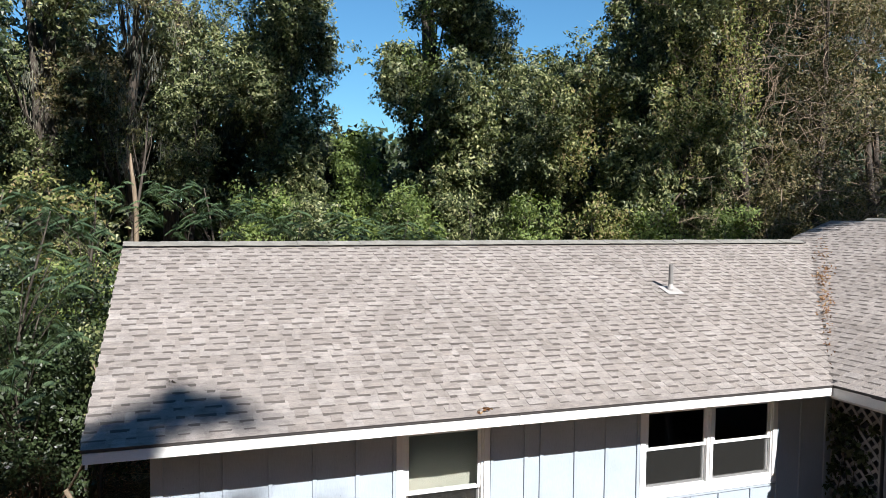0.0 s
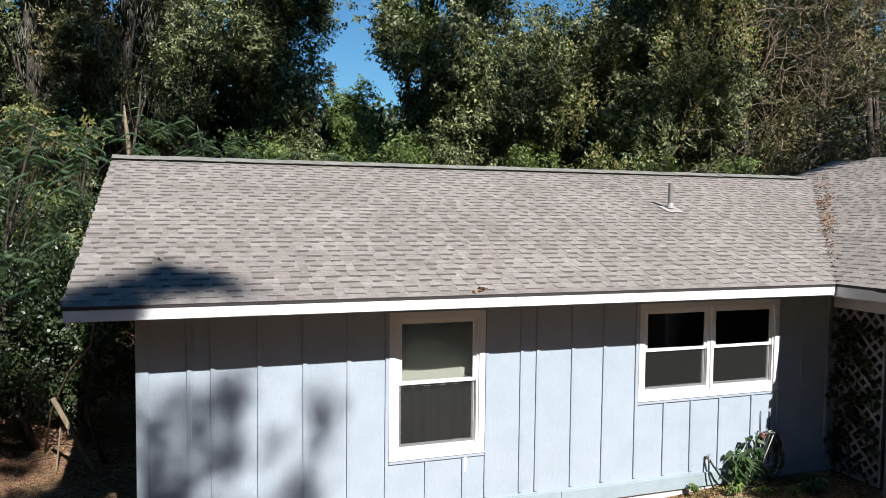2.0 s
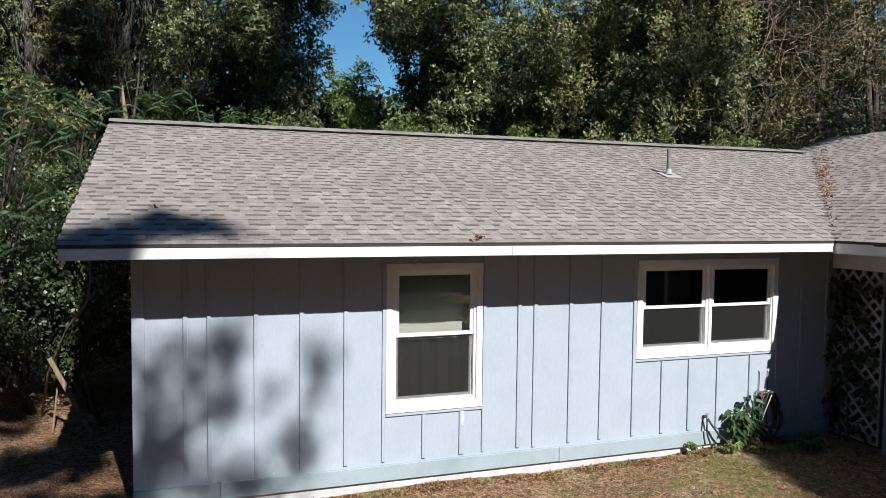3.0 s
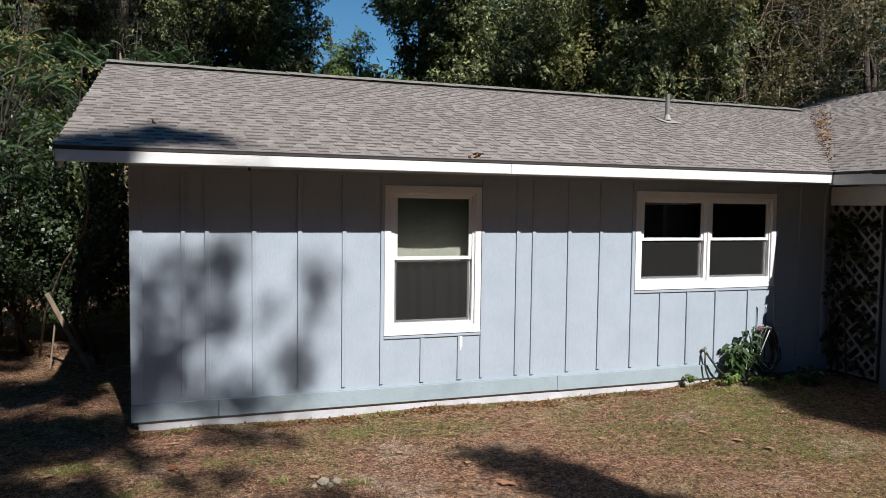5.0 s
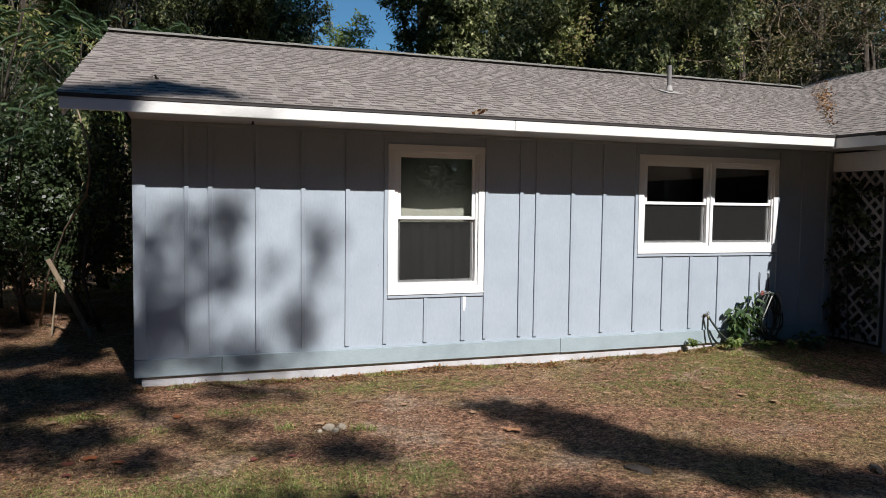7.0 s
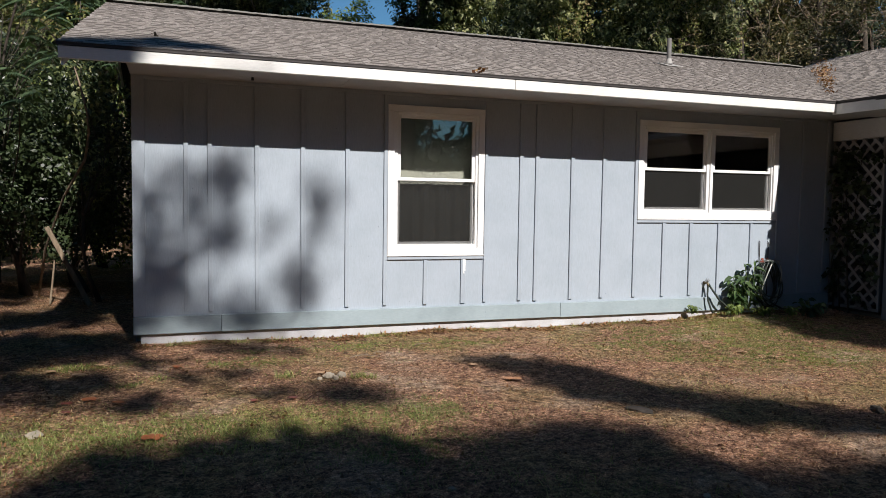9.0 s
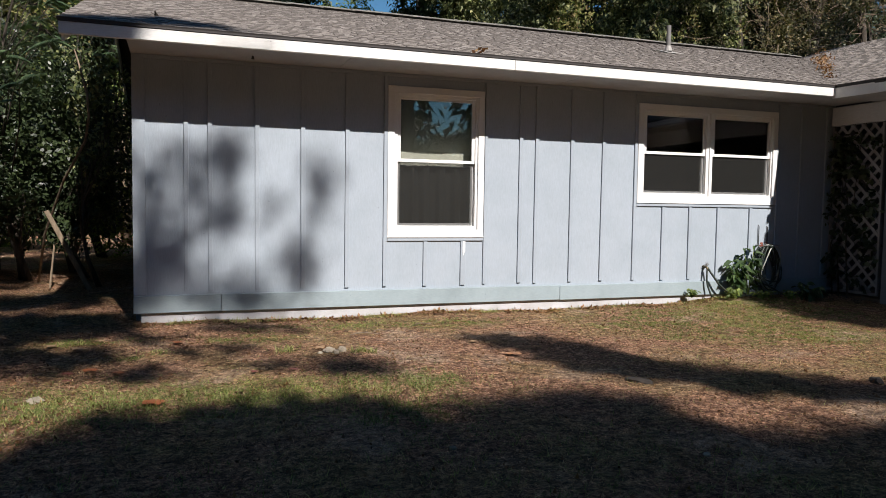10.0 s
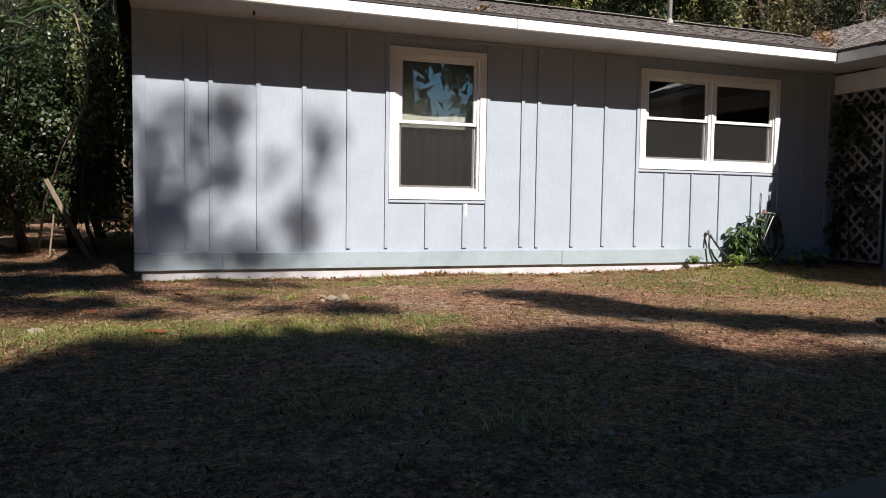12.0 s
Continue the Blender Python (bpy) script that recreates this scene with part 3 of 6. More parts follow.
def window(name, x0, x1, z0, z1, lights, meet, label):
    """White cased single-hung window; lights: the glazed spans, meet: middle height of the meeting rails."""
    win = empty(name, (x0 + x1) / 2, 0.0, z0)
    tagged(win, label, "window", kind="structure")
    made = []
    t = 0.070
    made.append(boxes("casing", [(x0, x0 + t, 0.0, 0.02, z0 + t, z1 - t)], M_WHITE, bevel=0.003))
    made.append(boxes("casing", [(x1 - t, x1, 0.0, 0.02, z0 + t, z1 - t)], M_WHITE, bevel=0.003))
    made.append(boxes("casing", [(x0, x1, -0.001, 0.02, z1 - t, z1)], M_WHITE, bevel=0.003))
    made.append(boxes("casing", [(x0, x1, -0.002, 0.02, z0, z0 + t)], M_WHITE, bevel=0.003))
    made.append(boxes("window_sill", [(x0 - 0.004, x1 + 0.004, -0.010, 0.02, z0 - 0.014, z0 - 0.001)], M_WHITE, bevel=0.003))
    for a, b in lights:
        f = 0.042
        a0, b0, c0, d0 = a - 0.036, b + 0.036, z0 + t - 0.004, z1 - t + 0.004
        for dims in ((a0 - f, a0, c0, d0), (b0, b0 + f, c0, d0)):
            made.append(boxes("window_frame", [(max(dims[0], x0 + t - 0.01), min(dims[1], x1 - t + 0.01), 0.021, 0.11, dims[2], dims[3])], M_VINYL, bevel=0.003))
        made.append(boxes("window_frame", [(a0, b0, 0.021, 0.11, d0 - 0.034, d0)], M_VINYL, bevel=0.003))
        made.append(boxes("window_frame", [(a0, b0, 0.018, 0.11, c0, c0 + 0.040)], M_VINYL, bevel=0.003))
        up = empty("upper_sash", (a + b) / 2, 0.05, meet)
        low = empty("lower_sash", (a + b) / 2, 0.08, meet)
        n0 = set(bpy.data.objects)
        sash(None, a0 + 0.002, b0 - 0.002, meet - 0.018, d0 - 0.030, 0.050, False)
        for o in set(bpy.data.objects) - n0:
            under(o, up)
        n0 = set(bpy.data.objects)
        sash(None, a0 + 0.002, b0 - 0.002, c0 + 0.036, meet + 0.018, 0.082, True)
        for o in set(bpy.data.objects) - n0:
            under(o, low)
        made += [up, low]
    if len(lights) > 1:
        m0, m1 = lights[0][1] + 0.036 + 0.042, lights[1][0] - 0.036 - 0.042
        made.append(boxes("mullion", [(m0 - 0.002, m1 + 0.002, 0.004, 0.11, z0 + t, z1 - t)], M_WHITE, bevel=0.003))
    for o in made:
        under(o, win)
    return win


window("window_1", *WIN1, [(0.146, 0.942)], 1.512, "white single-hung window with a dark insect screen below")
window("window_2", *WIN2, [(3.155, 3.962), (4.130, 4.950)], 1.703, "pair of white single-hung windows with dark panes")

# room behind the first window: short dark curtain and a cream headboard above it
bm = bmesh.new()
cols = 90
rows_ = []
for z in (0.35, 0.9, 1.455):
    rows_.append([bm.verts.new((-0.15 + 1.45 * i / cols, 0.128 + 0.034 * math.sin(i * 0.62 + 0.5 * math.sin(i * 0.21)) + 0.012 * math.sin(i * 1.7 + z), z)) for i in range(cols + 1)])
for a, b in zip(rows_, rows_[1:]):
    for i in range(cols):
        bm.faces.new((a[i], a[i + 1], b[i + 1], b[i]))
bm.normal_update()
bmesh.ops.solidify(bm, geom=bm.faces[:], thickness=0.004)
curtain = empty("curtain", 0.55, 0.15, 1.46)
tagged(curtain, "short dark grey curtain hanging in folds from a rod", "curtain")
under(part("cloth", bm, M_CURTAIN, smooth=True), curtain)
bm = bmesh.new()
tube(bm, [(-0.2, 0.165, 1.460), (1.35, 0.165, 1.460)], 0.008, 8)
under(part("rod", bm, M_STEEL, None, "thin metal curtain rod", smooth=True), curtain)
for xx in (-0.16, 1.30):
    bm = bmesh.new()
    tube(bm, [(xx, 0.148, 1.460), (xx, 0.172, 1.460)], 0.008, 6)
    under(part("bracket", bm, M_STEEL), curtain)

# cream roller blind, half drawn: its lower part hangs in the sun below the eave's shadow
blind = empty("roller_blind", 0.5, 0.215, 2.31)
tagged(blind, "cream roller blind half drawn behind the window", "blind")
bm = bmesh.new()
rows_ = [[bm.verts.new((0.02 + 1.03 * i / 30, 0.212 + 0.006 * math.sin(i * 0.33 + z * 2) + 0.012 * (2.3 - z) * math.sin(math.pi * i / 30), z)) for i in range(31)] for z in (1.20, 1.36, 1.52, 1.68, 1.84, 2.0, 2.15, 2.30)]
for a, b in zip(rows_, rows_[1:]):
    for i in range(30):
        bm.faces.new((a[i], a[i + 1], b[i + 1], b[i]))
bm.normal_update()
bmesh.ops.solidify(bm, geom=bm.faces[:], thickness=0.002)
under(part("cloth", bm, M_CREAM, smooth=True), blind)
bm = bmesh.new()
tube(bm, [(0.0, 0.235, 2.31), (1.07, 0.235, 2.31)], 0.02, 10)
under(part("roller", bm, M_WHITE, smooth=True), blind)
bm = bmesh.new()
tube(bm, [(0.02, 0.213, 1.195), (1.05, 0.213, 1.195)], 0.010, 8)
under(part("bottom_bar", bm, M_WHITE, smooth=True), blind)
for xx in (-0.01, 1.065):
    under(boxes("bracket", [(xx, xx + 0.012, 0.118, 0.255, 2.285, 2.335)], M_STEEL), blind)


# ---- vent pipe on the roof ----
vx, vy = 4.90, 2.06
vz = main_z(vy)
vent = empty("vent_pipe", vx, vy, vz)
tagged(vent, "grey plumbing vent pipe standing on the shingles", "vent pipe")
bm = bmesh.new()
seg = 14
rings = []
for r, z in ((0.034, vz - 0.05), (0.034, vz + 0.395), (0.028, vz + 0.395), (0.028, vz + 0.25)):
    rings.append([bm.verts.new((vx + r * math.cos(2 * math.pi * k / seg), vy + r * math.sin(2 * math.pi * k / seg), z)) for k in range(seg)])
for p, q in zip(rings, rings[1:]):
    for k in range(seg):
        bm.faces.new((p[k], p[(k + 1) % seg], q[(k + 1) % seg], q[k]))
bm.faces.new(rings[-1])
under(part("pipe", bm, M_PIPE), vent)
bm = bmesh.new()
slab(bm, [(vx - 0.14, vy - 0.16, main_z(vy - 0.16) + 0.014), (vx + 0.14, vy - 0.16, main_z(vy - 0.16) + 0.014), (vx + 0.14, vy + 0.12, main_z(vy + 0.12) + 0.014), (vx - 0.14, vy + 0.12, main_z(vy + 0.12) + 0.014)], 0.006)
flash = under(part("flashing", bm, M_LEAD, None, "dull metal flashing plate"), vent)
bm = bmesh.new()
bmesh.ops.create_cone(bm, segments=14, radius1=0.058, radius2=0.036, depth=0.08, cap_ends=False, matrix=Matrix.Translation((vx, vy, vz + 0.055)))
under(part("boot", bm, M_LEAD, None, "dull metal pipe boot"), flash)

# ---- lattice panel under the beam ----
lat = empty("lattice_panel", 5.98, -0.43, 0.0)
tagged(lat, "wooden diamond lattice, its white darkened for shade, overgrown by a dark vine", "lattice")
LY0, LY1, LZ0, LZ1 = -0.725, -0.03, 0.05, 2.13
for d, xx in ((1, 5.972), (-1, 5.981)):
    c = LZ0 - (LY1 - LY0) if d > 0 else LZ0
    while c < LZ1 + (0 if d > 0 else (LY1 - LY0)):
        y0, y1 = LY0, LY1
        z0, z1 = (c, c + (LY1 - LY0)) if d > 0 else (c, c - (LY1 - LY0))
        lo, hi = (LZ0 - z0) / (z1 - z0), (LZ1 - z0) / (z1 - z0)
        s0, s1 = max(0, min(lo, hi)), min(1, max(lo, hi))
        c += 0.155
        if s1 - s0 < 0.06:
            continue
        bits = [(s0, s1)]
        if random.random() < 0.3 and s1 - s0 > 0.5:          # a slat broken out
            cut = random.uniform(s0 + 0.15, s1 - 0.3)
            bits = [(s0, cut), (cut + random.uniform(0.08, 0.2), s1)]
        for p, q in bits:
            A = Vector((xx, y0 + p * (y1 - y0), z0 + p * (z1 - z0)))
            B = Vector((xx, y0 + q * (y1 - y0), z0 + q * (z1 - z0)))
            way = (B - A).normalized()
            side = Vector((0, -way.z, way.y)) * 0.019
            bm = bmesh.new()
            f = [A - side, B - side, B + side, A + side]
            lowv = [bm.verts.new((v.x - 0.004, v.y, v.z)) for v in f]
            topv = [bm.verts.new((v.x + 0.004, v.y, v.z)) for v in f]
            bm.faces.new(lowv)
            bm.faces.new(topv[::-1])
            for i in range(4):
                j = (i + 1) % 4
                bm.faces.new((lowv[i], topv[i], topv[j], lowv[j]))
            bmesh.ops.recalc_face_normals(bm, faces=bm.faces[:])
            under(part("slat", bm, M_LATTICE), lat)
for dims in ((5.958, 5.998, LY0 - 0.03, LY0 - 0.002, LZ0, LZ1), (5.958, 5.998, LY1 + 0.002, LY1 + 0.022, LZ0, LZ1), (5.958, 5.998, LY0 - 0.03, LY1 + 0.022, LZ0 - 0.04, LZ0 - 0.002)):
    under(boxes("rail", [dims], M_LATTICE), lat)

# ---- tap, hose, pot and pipes by the wall ----
bib = empty("hose_tap", 4.01, 0.02, 0.35)
tagged(bib, "tarnished outdoor tap on the siding with a hose", "tap")
bm = bmesh.new()
tube(bm, [(4.01, 0.022, 0.345), (4.01, -0.035, 0.345), (4.01, -0.055, 0.33), (4.008, -0.06, 0.30)], [0.016, 0.014, 0.015, 0.013], 8)
spout = under(part("spout", bm, M_BRASS, smooth=True), bib)
bm = bmesh.new()
for k in range(6):
    a = k * math.pi / 3
    tube(bm, [(4.015 + 0.004 * math.cos(a), -0.035, 0.362 + 0.004 * math.sin(a)), (4.015 + 0.032 * math.cos(a), -0.037, 0.378 + 0.022 * math.sin(a))], 0.005, 5)
under(part("tap_handle", bm, M_STEEL), spout)
bm = bmesh.new()
tube(bm, [(4.008, -0.06, 0.31), (4.0, -0.064, 0.20), (4.012, -0.07, 0.12), (4.04, -0.085, 0.03), (4.06, -0.10, -0.02)], 0.0115, 7)
under(part("drain_tube", bm, M_HOSE, smooth=True), bib)
bm = bmesh.new()
tube(bm, [(4.02, -0.05, 0.335), (4.06, -0.09, 0.25), (4.14, -0.11, 0.14), (4.25, -0.13, 0.05), (4.38, -0.17, -0.002), (4.6, -0.22, 0.0), (4.8, -0.20, 0.0)], 0.0125, 7)
under(part("supply_hose", bm, M_HOSE, smooth=True), bib)

coil = empty("coiled_hose", 4.98, -0.06, 0.45)
tagged(coil, "coiled garden hose hanging on a wall bracket", "garden hose")
bm = bmesh.new()
tube(bm, [(4.80, 0.019, 0.60), (4.80, -0.10, 0.60), (5.06, -0.10, 0.60), (5.06, 0.019, 0.60)], 0.010, 6)
under(part("bracket", bm, M_STEEL), coil)
for k in range(11):
    bm = bmesh.new()
    rx, rz = 0.13 + 0.05 * random.random(), 0.23 + 0.06 * random.random()
    cx, cz, yy = 4.92 + 0.03 * random.uniform(-1, 1), 0.60 - rz + 0.012 * random.uniform(0, 1), -0.02 - 0.010 * k
    lean = random.uniform(-0.05, 0.05)
    pts = [(cx + rx * math.cos(a) * (1 - 0.25 * math.sin(a)) + lean * math.sin(a), yy + 0.014 * math.sin(3 * a + k), cz + rz * math.sin(a)) for a in (2 * math.pi * i / 28 for i in range(29))]
    tube(bm, pts, 0.0085, 6)
    under(part("hose_loop", bm, M_HOSE_PALE if k in (4, 9) else M_HOSE, smooth=True), coil)
bm = bmesh.new()
tube(bm, [(4.78, -0.14, 0.20), (4.86, -0.17, 0.10), (5.0, -0.22, 0.02), (5.15, -0.26, 0.0), (5.3, -0.24, -0.005)], 0.0105, 6)
under(part("hose_tail", bm, M_HOSE, smooth=True), coil)

for xx, z1 in ((4.829, 0.85), (4.965, 0.84)):
    bm = bmesh.new()
    tube(bm, [(xx, 0.004, -0.08), (xx, 0.004, z1 - 0.01), (xx, 0.021, z1)], 0.0055, 7)
    tagged(part("conduit_pipe", bm, M_DRIP, smooth=True), "thin dark conduit rising along the siding", "pipe", group="wall conduits")

# ---- boards leaning in the side yard ----
for A, B, w, lab in (((-3.59, 3.0, 0.91), (-3.10, 2.92, -0.09), 0.030, "weathered board leaning against the shrubs"),
                     ((-3.53, 3.2, 0.50), (-3.58, 3.1, -0.08), 0.011, "short pale stick standing in the leaf litter")):
    bm = bmesh.new()
    A, B = Vector(A), Vector(B)
    way = (B - A).normalized()
    s = way.cross(Vector((0, 1, 0))).normalized() * w
    d = Vector((0, 0.018, 0))
    vs = [bm.verts.new(p) for p in (A - s - d, A + s * 0.8 - d, A + s + d, A - s + d, B - s - d, B + s - d, B + s + d, B - s + d)]
    for f in ((0, 1, 2, 3), (7, 6, 5, 4), (0, 4, 5, 1), (1, 5, 6, 2), (2, 6, 7, 3), (3, 7, 4, 0)):
        bm.faces.new([vs[i] for i in f])
    bmesh.ops.recalc_face_normals(bm, faces=bm.faces[:])
    tagged(part("leaning_board", bm, M_BOARD, bevel=0.006), lab, "board")


# ---- stones and single fallen leaves on the yard ----
def stone(x, y, rx, ry, rz, mat, label, name="stone"):
    bm = bmesh.new()
    bmesh.ops.create_icosphere(bm, subdivisions=2, radius=1)
    for v in bm.verts:
        k = 1 + 0.45 * noise.noise(v.co * 1.7 + Vector((x * 7, y * 5, 0))) + 0.22 * noise.noise(v.co * 4.5 + Vector((x, y, 3)))
        v.co = Vector((v.co.x * rx * k, v.co.y * ry * k, v.co.z * rz * k))
    ob = part(name, bm, mat)
    ob.location = (x, y, ground_height(x, y) + rz * 0.35)
    ob.rotation_euler = (0, 0, random.uniform(0, 3))
    return tagged(ob, label, "stone")


stone(-0.95, -1.80, 0.065, 0.045, 0.024, M_STONE, "small pale stone lying in thin grass")
stone(-0.86, -1.84, 0.035, 0.03, 0.030, M_STONE, "pale broken stone lying in thin grass")
stone(-0.92, -1.90, 0.030, 0.026, 0.022, M_STONE, "pale broken stone lying in thin grass")
stone(-1.03, -1.86, 0.022, 0.02, 0.014, M_STONE, "pale broken stone lying in thin grass")
stone(-2.81, -2.71, 0.07, 0.045, 0.016, M_STONE, "flat pale stone lying in green grass")
stone(0.85, -3.25, 0.11, 0.060, 0.020, M_BROWNSTONE, "low weathered stone half sunk in soil")
stone(2.35, -3.78, 0.09, 0.04, 0.024, M_BROWNSTONE, "small rounded stone on the dry lawn")
for x, y in ((-0.81, -4.15), (-1.25, -4.9), (-0.55, -5.0), (-0.75, -5.35), (-1.0, -5.25), (0.3, -4.6)):
    stone(x, y, 0.02, 0.016, 0.012, M_STONE, "tiny pale pebble on shaded soil", "pebble")
bm = bmesh.new()
bmesh.ops.create_grid(bm, x_segments=26, y_segments=14, size=1)
for v in bm.verts:
    x, y = -0.15 + v.co.x * 1.1, -6.28 + v.co.y * 0.42 + 0.1 * noise.noise((v.co.x * 3, 0, 1))
    edge = max(abs(v.co.x), abs(v.co.y))
    v.co = Vector((x, y, ground_height(x, y) + 0.03 * (1 - edge ** 4) - 0.012 + 0.006 * noise.noise((x * 6, y * 6, 0))))
tagged(part("concrete_patch", bm, M_CONCRETE, smooth=True), "worn concrete patch level with the yard soil", "pavement", kind="structure")


def fallen_leaf(x, y, size, mat, label, turn):
    bm = bmesh.new()
    pts = []
    for i in range(13):
        u = i / 12
        w = size * 0.34 * math.sin(math.pi * min(1, u * 0.92 + 0.06)) ** 0.8 * (1 + 0.25 * math.sin(u * 14))
        z = 0.005 * size / 0.1 * math.sin(u * 3.4) + 0.004
        pts.append([bm.verts.new((size * (u - 0.5), s * w, z + (0.10 * abs(s) * w * math.sin(u * 9)))) for s in (-1, 0, 1)])
    for p, q in zip(pts, pts[1:]):
        for k in range(2):
            bm.faces.new((p[k], p[k + 1], q[k + 1], q[k]))
    bm.normal_update()
    bmesh.ops.solidify(bm, geom=bm.faces[:], thickness=0.0015)
    ob = part("fallen_leaf", bm, mat)
    ob.location, ob.rotation_euler = (x, y, ground_height(x, y) + 0.014), (0.07, 0.05, turn)
    return tagged(ob, label, "leaf", group="fallen leaves")


fallen_leaf(-2.17, -3.02, 0.13, M_ORANGE, "large orange fallen leaf on the grass", 0.3)
fallen_leaf(0.41, -2.2, 0.15, M_TAN, "curled buff fallen leaf on dry soil", 2.4)
fallen_leaf(0.28, -1.72, 0.08, M_BUFF, "curled buff fallen leaf on dry soil", 0.9)
fallen_leaf(-2.05, -1.15, 0.10, M_ORANGE, "orange-brown fallen leaf by the house", 1.4)
fallen_leaf(-2.75, -1.2, 0.11, M_BUFF, "curled buff fallen leaf on dry soil", 0.1)
fallen_leaf(-2.6, -1.95, 0.11, M_ORANGE, "orange-brown fallen leaf on the grass", 0.7)
fallen_leaf(-2.42, -2.1, 0.10, M_ORANGE, "orange-brown fallen leaf on the grass", 2.2)
fallen_leaf(2.9, -1.9, 0.10, M_BUFF, "curled buff fallen leaf on dry soil", 1.9)
for x, y, size, turn in ((-2.73, -2.03, 0.075, 0.4), (-2.71, -2.28, 0.07, 2.6), (-1.56, -2.32, 0.07, 1.2), (-1.30, -2.34, 0.065, 0.2)):
    fallen_leaf(x, y, size, M_REDLEAF, "dark red fallen leaf on the grass", turn)
for x, y, size, turn in ((-1.0, -1.70, 0.08, 0.3), (-2.64, -0.86, 0.09, 2.0), (-2.97, -1.02, 0.09, 1.0), (-2.05, -0.5, 0.07, 0.8), (2.45, -0.55, 0.08, 2.3), (3.0, -2.2, 0.09, 1.5), (2.75, -1.6, 0.08, 0.1), (-0.2, -1.3, 0.08, 1.1), (1.3, -0.8, 0.07, 2.9), (1.7, -1.5, 0.08, 0.6)):
    fallen_leaf(x, y, size, M_BUFF, "small curled buff leaf on dry soil", turn)


def fallen_twig(x, y, long, turn):
    bm = bmesh.new()
    pts = [(long * (u - 0.5), 0.12 * long * math.sin(u * 5 + x), 0.008 + 0.010 * math.sin(u * 3)) for u in (0, 0.25, 0.5, 0.75, 1.0)]
    tube(bm, pts, [0.006, 0.0055, 0.005, 0.004, 0.002], 5)
    tube(bm, [pts[2], (pts[2][0] + 0.14 * long, pts[2][1] + 0.16 * long, 0.02)], [0.004, 0.0015], 4)
    ob = part("fallen_twig", bm, M_TWIG, smooth=True)
    ob.location, ob.rotation_euler = (x, y, ground_height(x, y) + 0.008), (0, 0, turn)
    return tagged(ob, "thin pale dry twig lying on the lawn", "twig", group="fallen twigs")


for x, y, long, turn in ((-0.51, -1.14, 0.26, -0.1), (-3.0, 0.02, 0.3, 0.6), (0.9, -2.05, 0.18, 0.8), (-0.35, -1.02, 0.12, 0.3), (0.15, -0.75, 0.16, 0.1), (3.6, -1.9, 0.16, 1.0)):
    fallen_twig(x, y, long, turn)

# ---- plants ----
rng = np.random.default_rng(7)


def unit(v):
    return v / np.maximum(np.linalg.norm(v, axis=-1, keepdims=True), 1e-9)


def blades(base, way, side, length, width, droop=0.0):
    """Four-cornered leaves: base, two shoulders, tip."""
    length, width = np.asarray(length)[:, None], np.asarray(width)[:, None]
    tip = base + way * length
    tip[:, 2] -= droop * length[:, 0]
    mid = base + way * length * 0.45
    return np.stack([base, mid + side * width, tip, mid - side * width], axis=1)


def slim(c):
    """The same leaves with three corners, for those far off."""
    half = (c[:, 1] - c[:, 3]) * 0.5
    return np.stack([c[:, 0] + half, c[:, 2], c[:, 0] - half], axis=1)


def leaf_cloud(centres, outward, spread, per, size, lift=0.45, ratio=0.30, flat=0.75):
    """Leaves in small sprays round the given centres."""
    n = len(centres)
    idx = np.repeat(np.arange(n), per)
    off = rng.normal(size=(len(idx), 3)) * spread
    off[:, 2] *= flat
    pos = centres[idx] + off
    spray = unit(outward * 0.55 + np.array([0.05, -0.25, lift]) + rng.normal(size=centres.shape) * 0.62)     # each spray faces its own way
    normal = unit(spray[idx] + rng.normal(size=pos.shape) * 0.28)
    way = unit(np.cross(normal, rng.normal(size=pos.shape)) + np.array([0, 0, -0.35]))
    side = unit(np.cross(normal, way))
    L = size * rng.uniform(0.6, 1.3, len(idx))
    return blades(pos, way, side, L, L * ratio)


def crown_points(blobs, density):
    """Spray centres on the shells of many ellipsoids: rows x, y, z, rx, ry, rz."""
    out_p, out_n = [], []
    for x, y, z, rx, ry, rz in blobs:
        n = max(3, int(density * (rx * ry + rx * rz + ry * rz) * 4.2))
        d = unit(rng.normal(size=(n, 3)))
        k = rng.uniform(0.55, 1.08, (n, 1))
        out_p.append(np.array([x, y, z]) + d * k * np.array([rx, ry, rz]))
        out_n.append(unit(d / np.array([rx, ry, rz])))
    return np.concatenate(out_p), np.concatenate(out_n)


def column(x, y, z0, z1, r, count, rr=(0.45, 0.85), front=0.5, tall=1.25):
    """Clumps of a vine-hung tree: scattered over an upright column, more of them on its sunny face."""
    rows = []
    tries = 0
    while len(rows) < count and tries < count * 6:
        i = len(rows)
        tries += 1
        z = z0 + (z1 - z0) * (i + rng.uniform()) / count
        a = rng.uniform(0, 2 * math.pi)
        q = r * math.sqrt(rng.uniform(0.2, 1.0)) * (1.0 - 0.25 * max(0, (z - z0) / (z1 - z0) - 0.6))
        s = rng.uniform(*rr)
        if rr[1] > 0.7 and tries < count * 5 and noise.noise((x + q * math.cos(a) * 0.9, y * 0.3 + q * math.sin(a) * 0.6, z * 0.55)) < 0.20:
            continue
        rows.append((x + q * math.cos(a), y + q * math.sin(a) - front * rng.uniform(), z, s, s, s * tall * rng.uniform(0.7, 1.2)))
    return rows


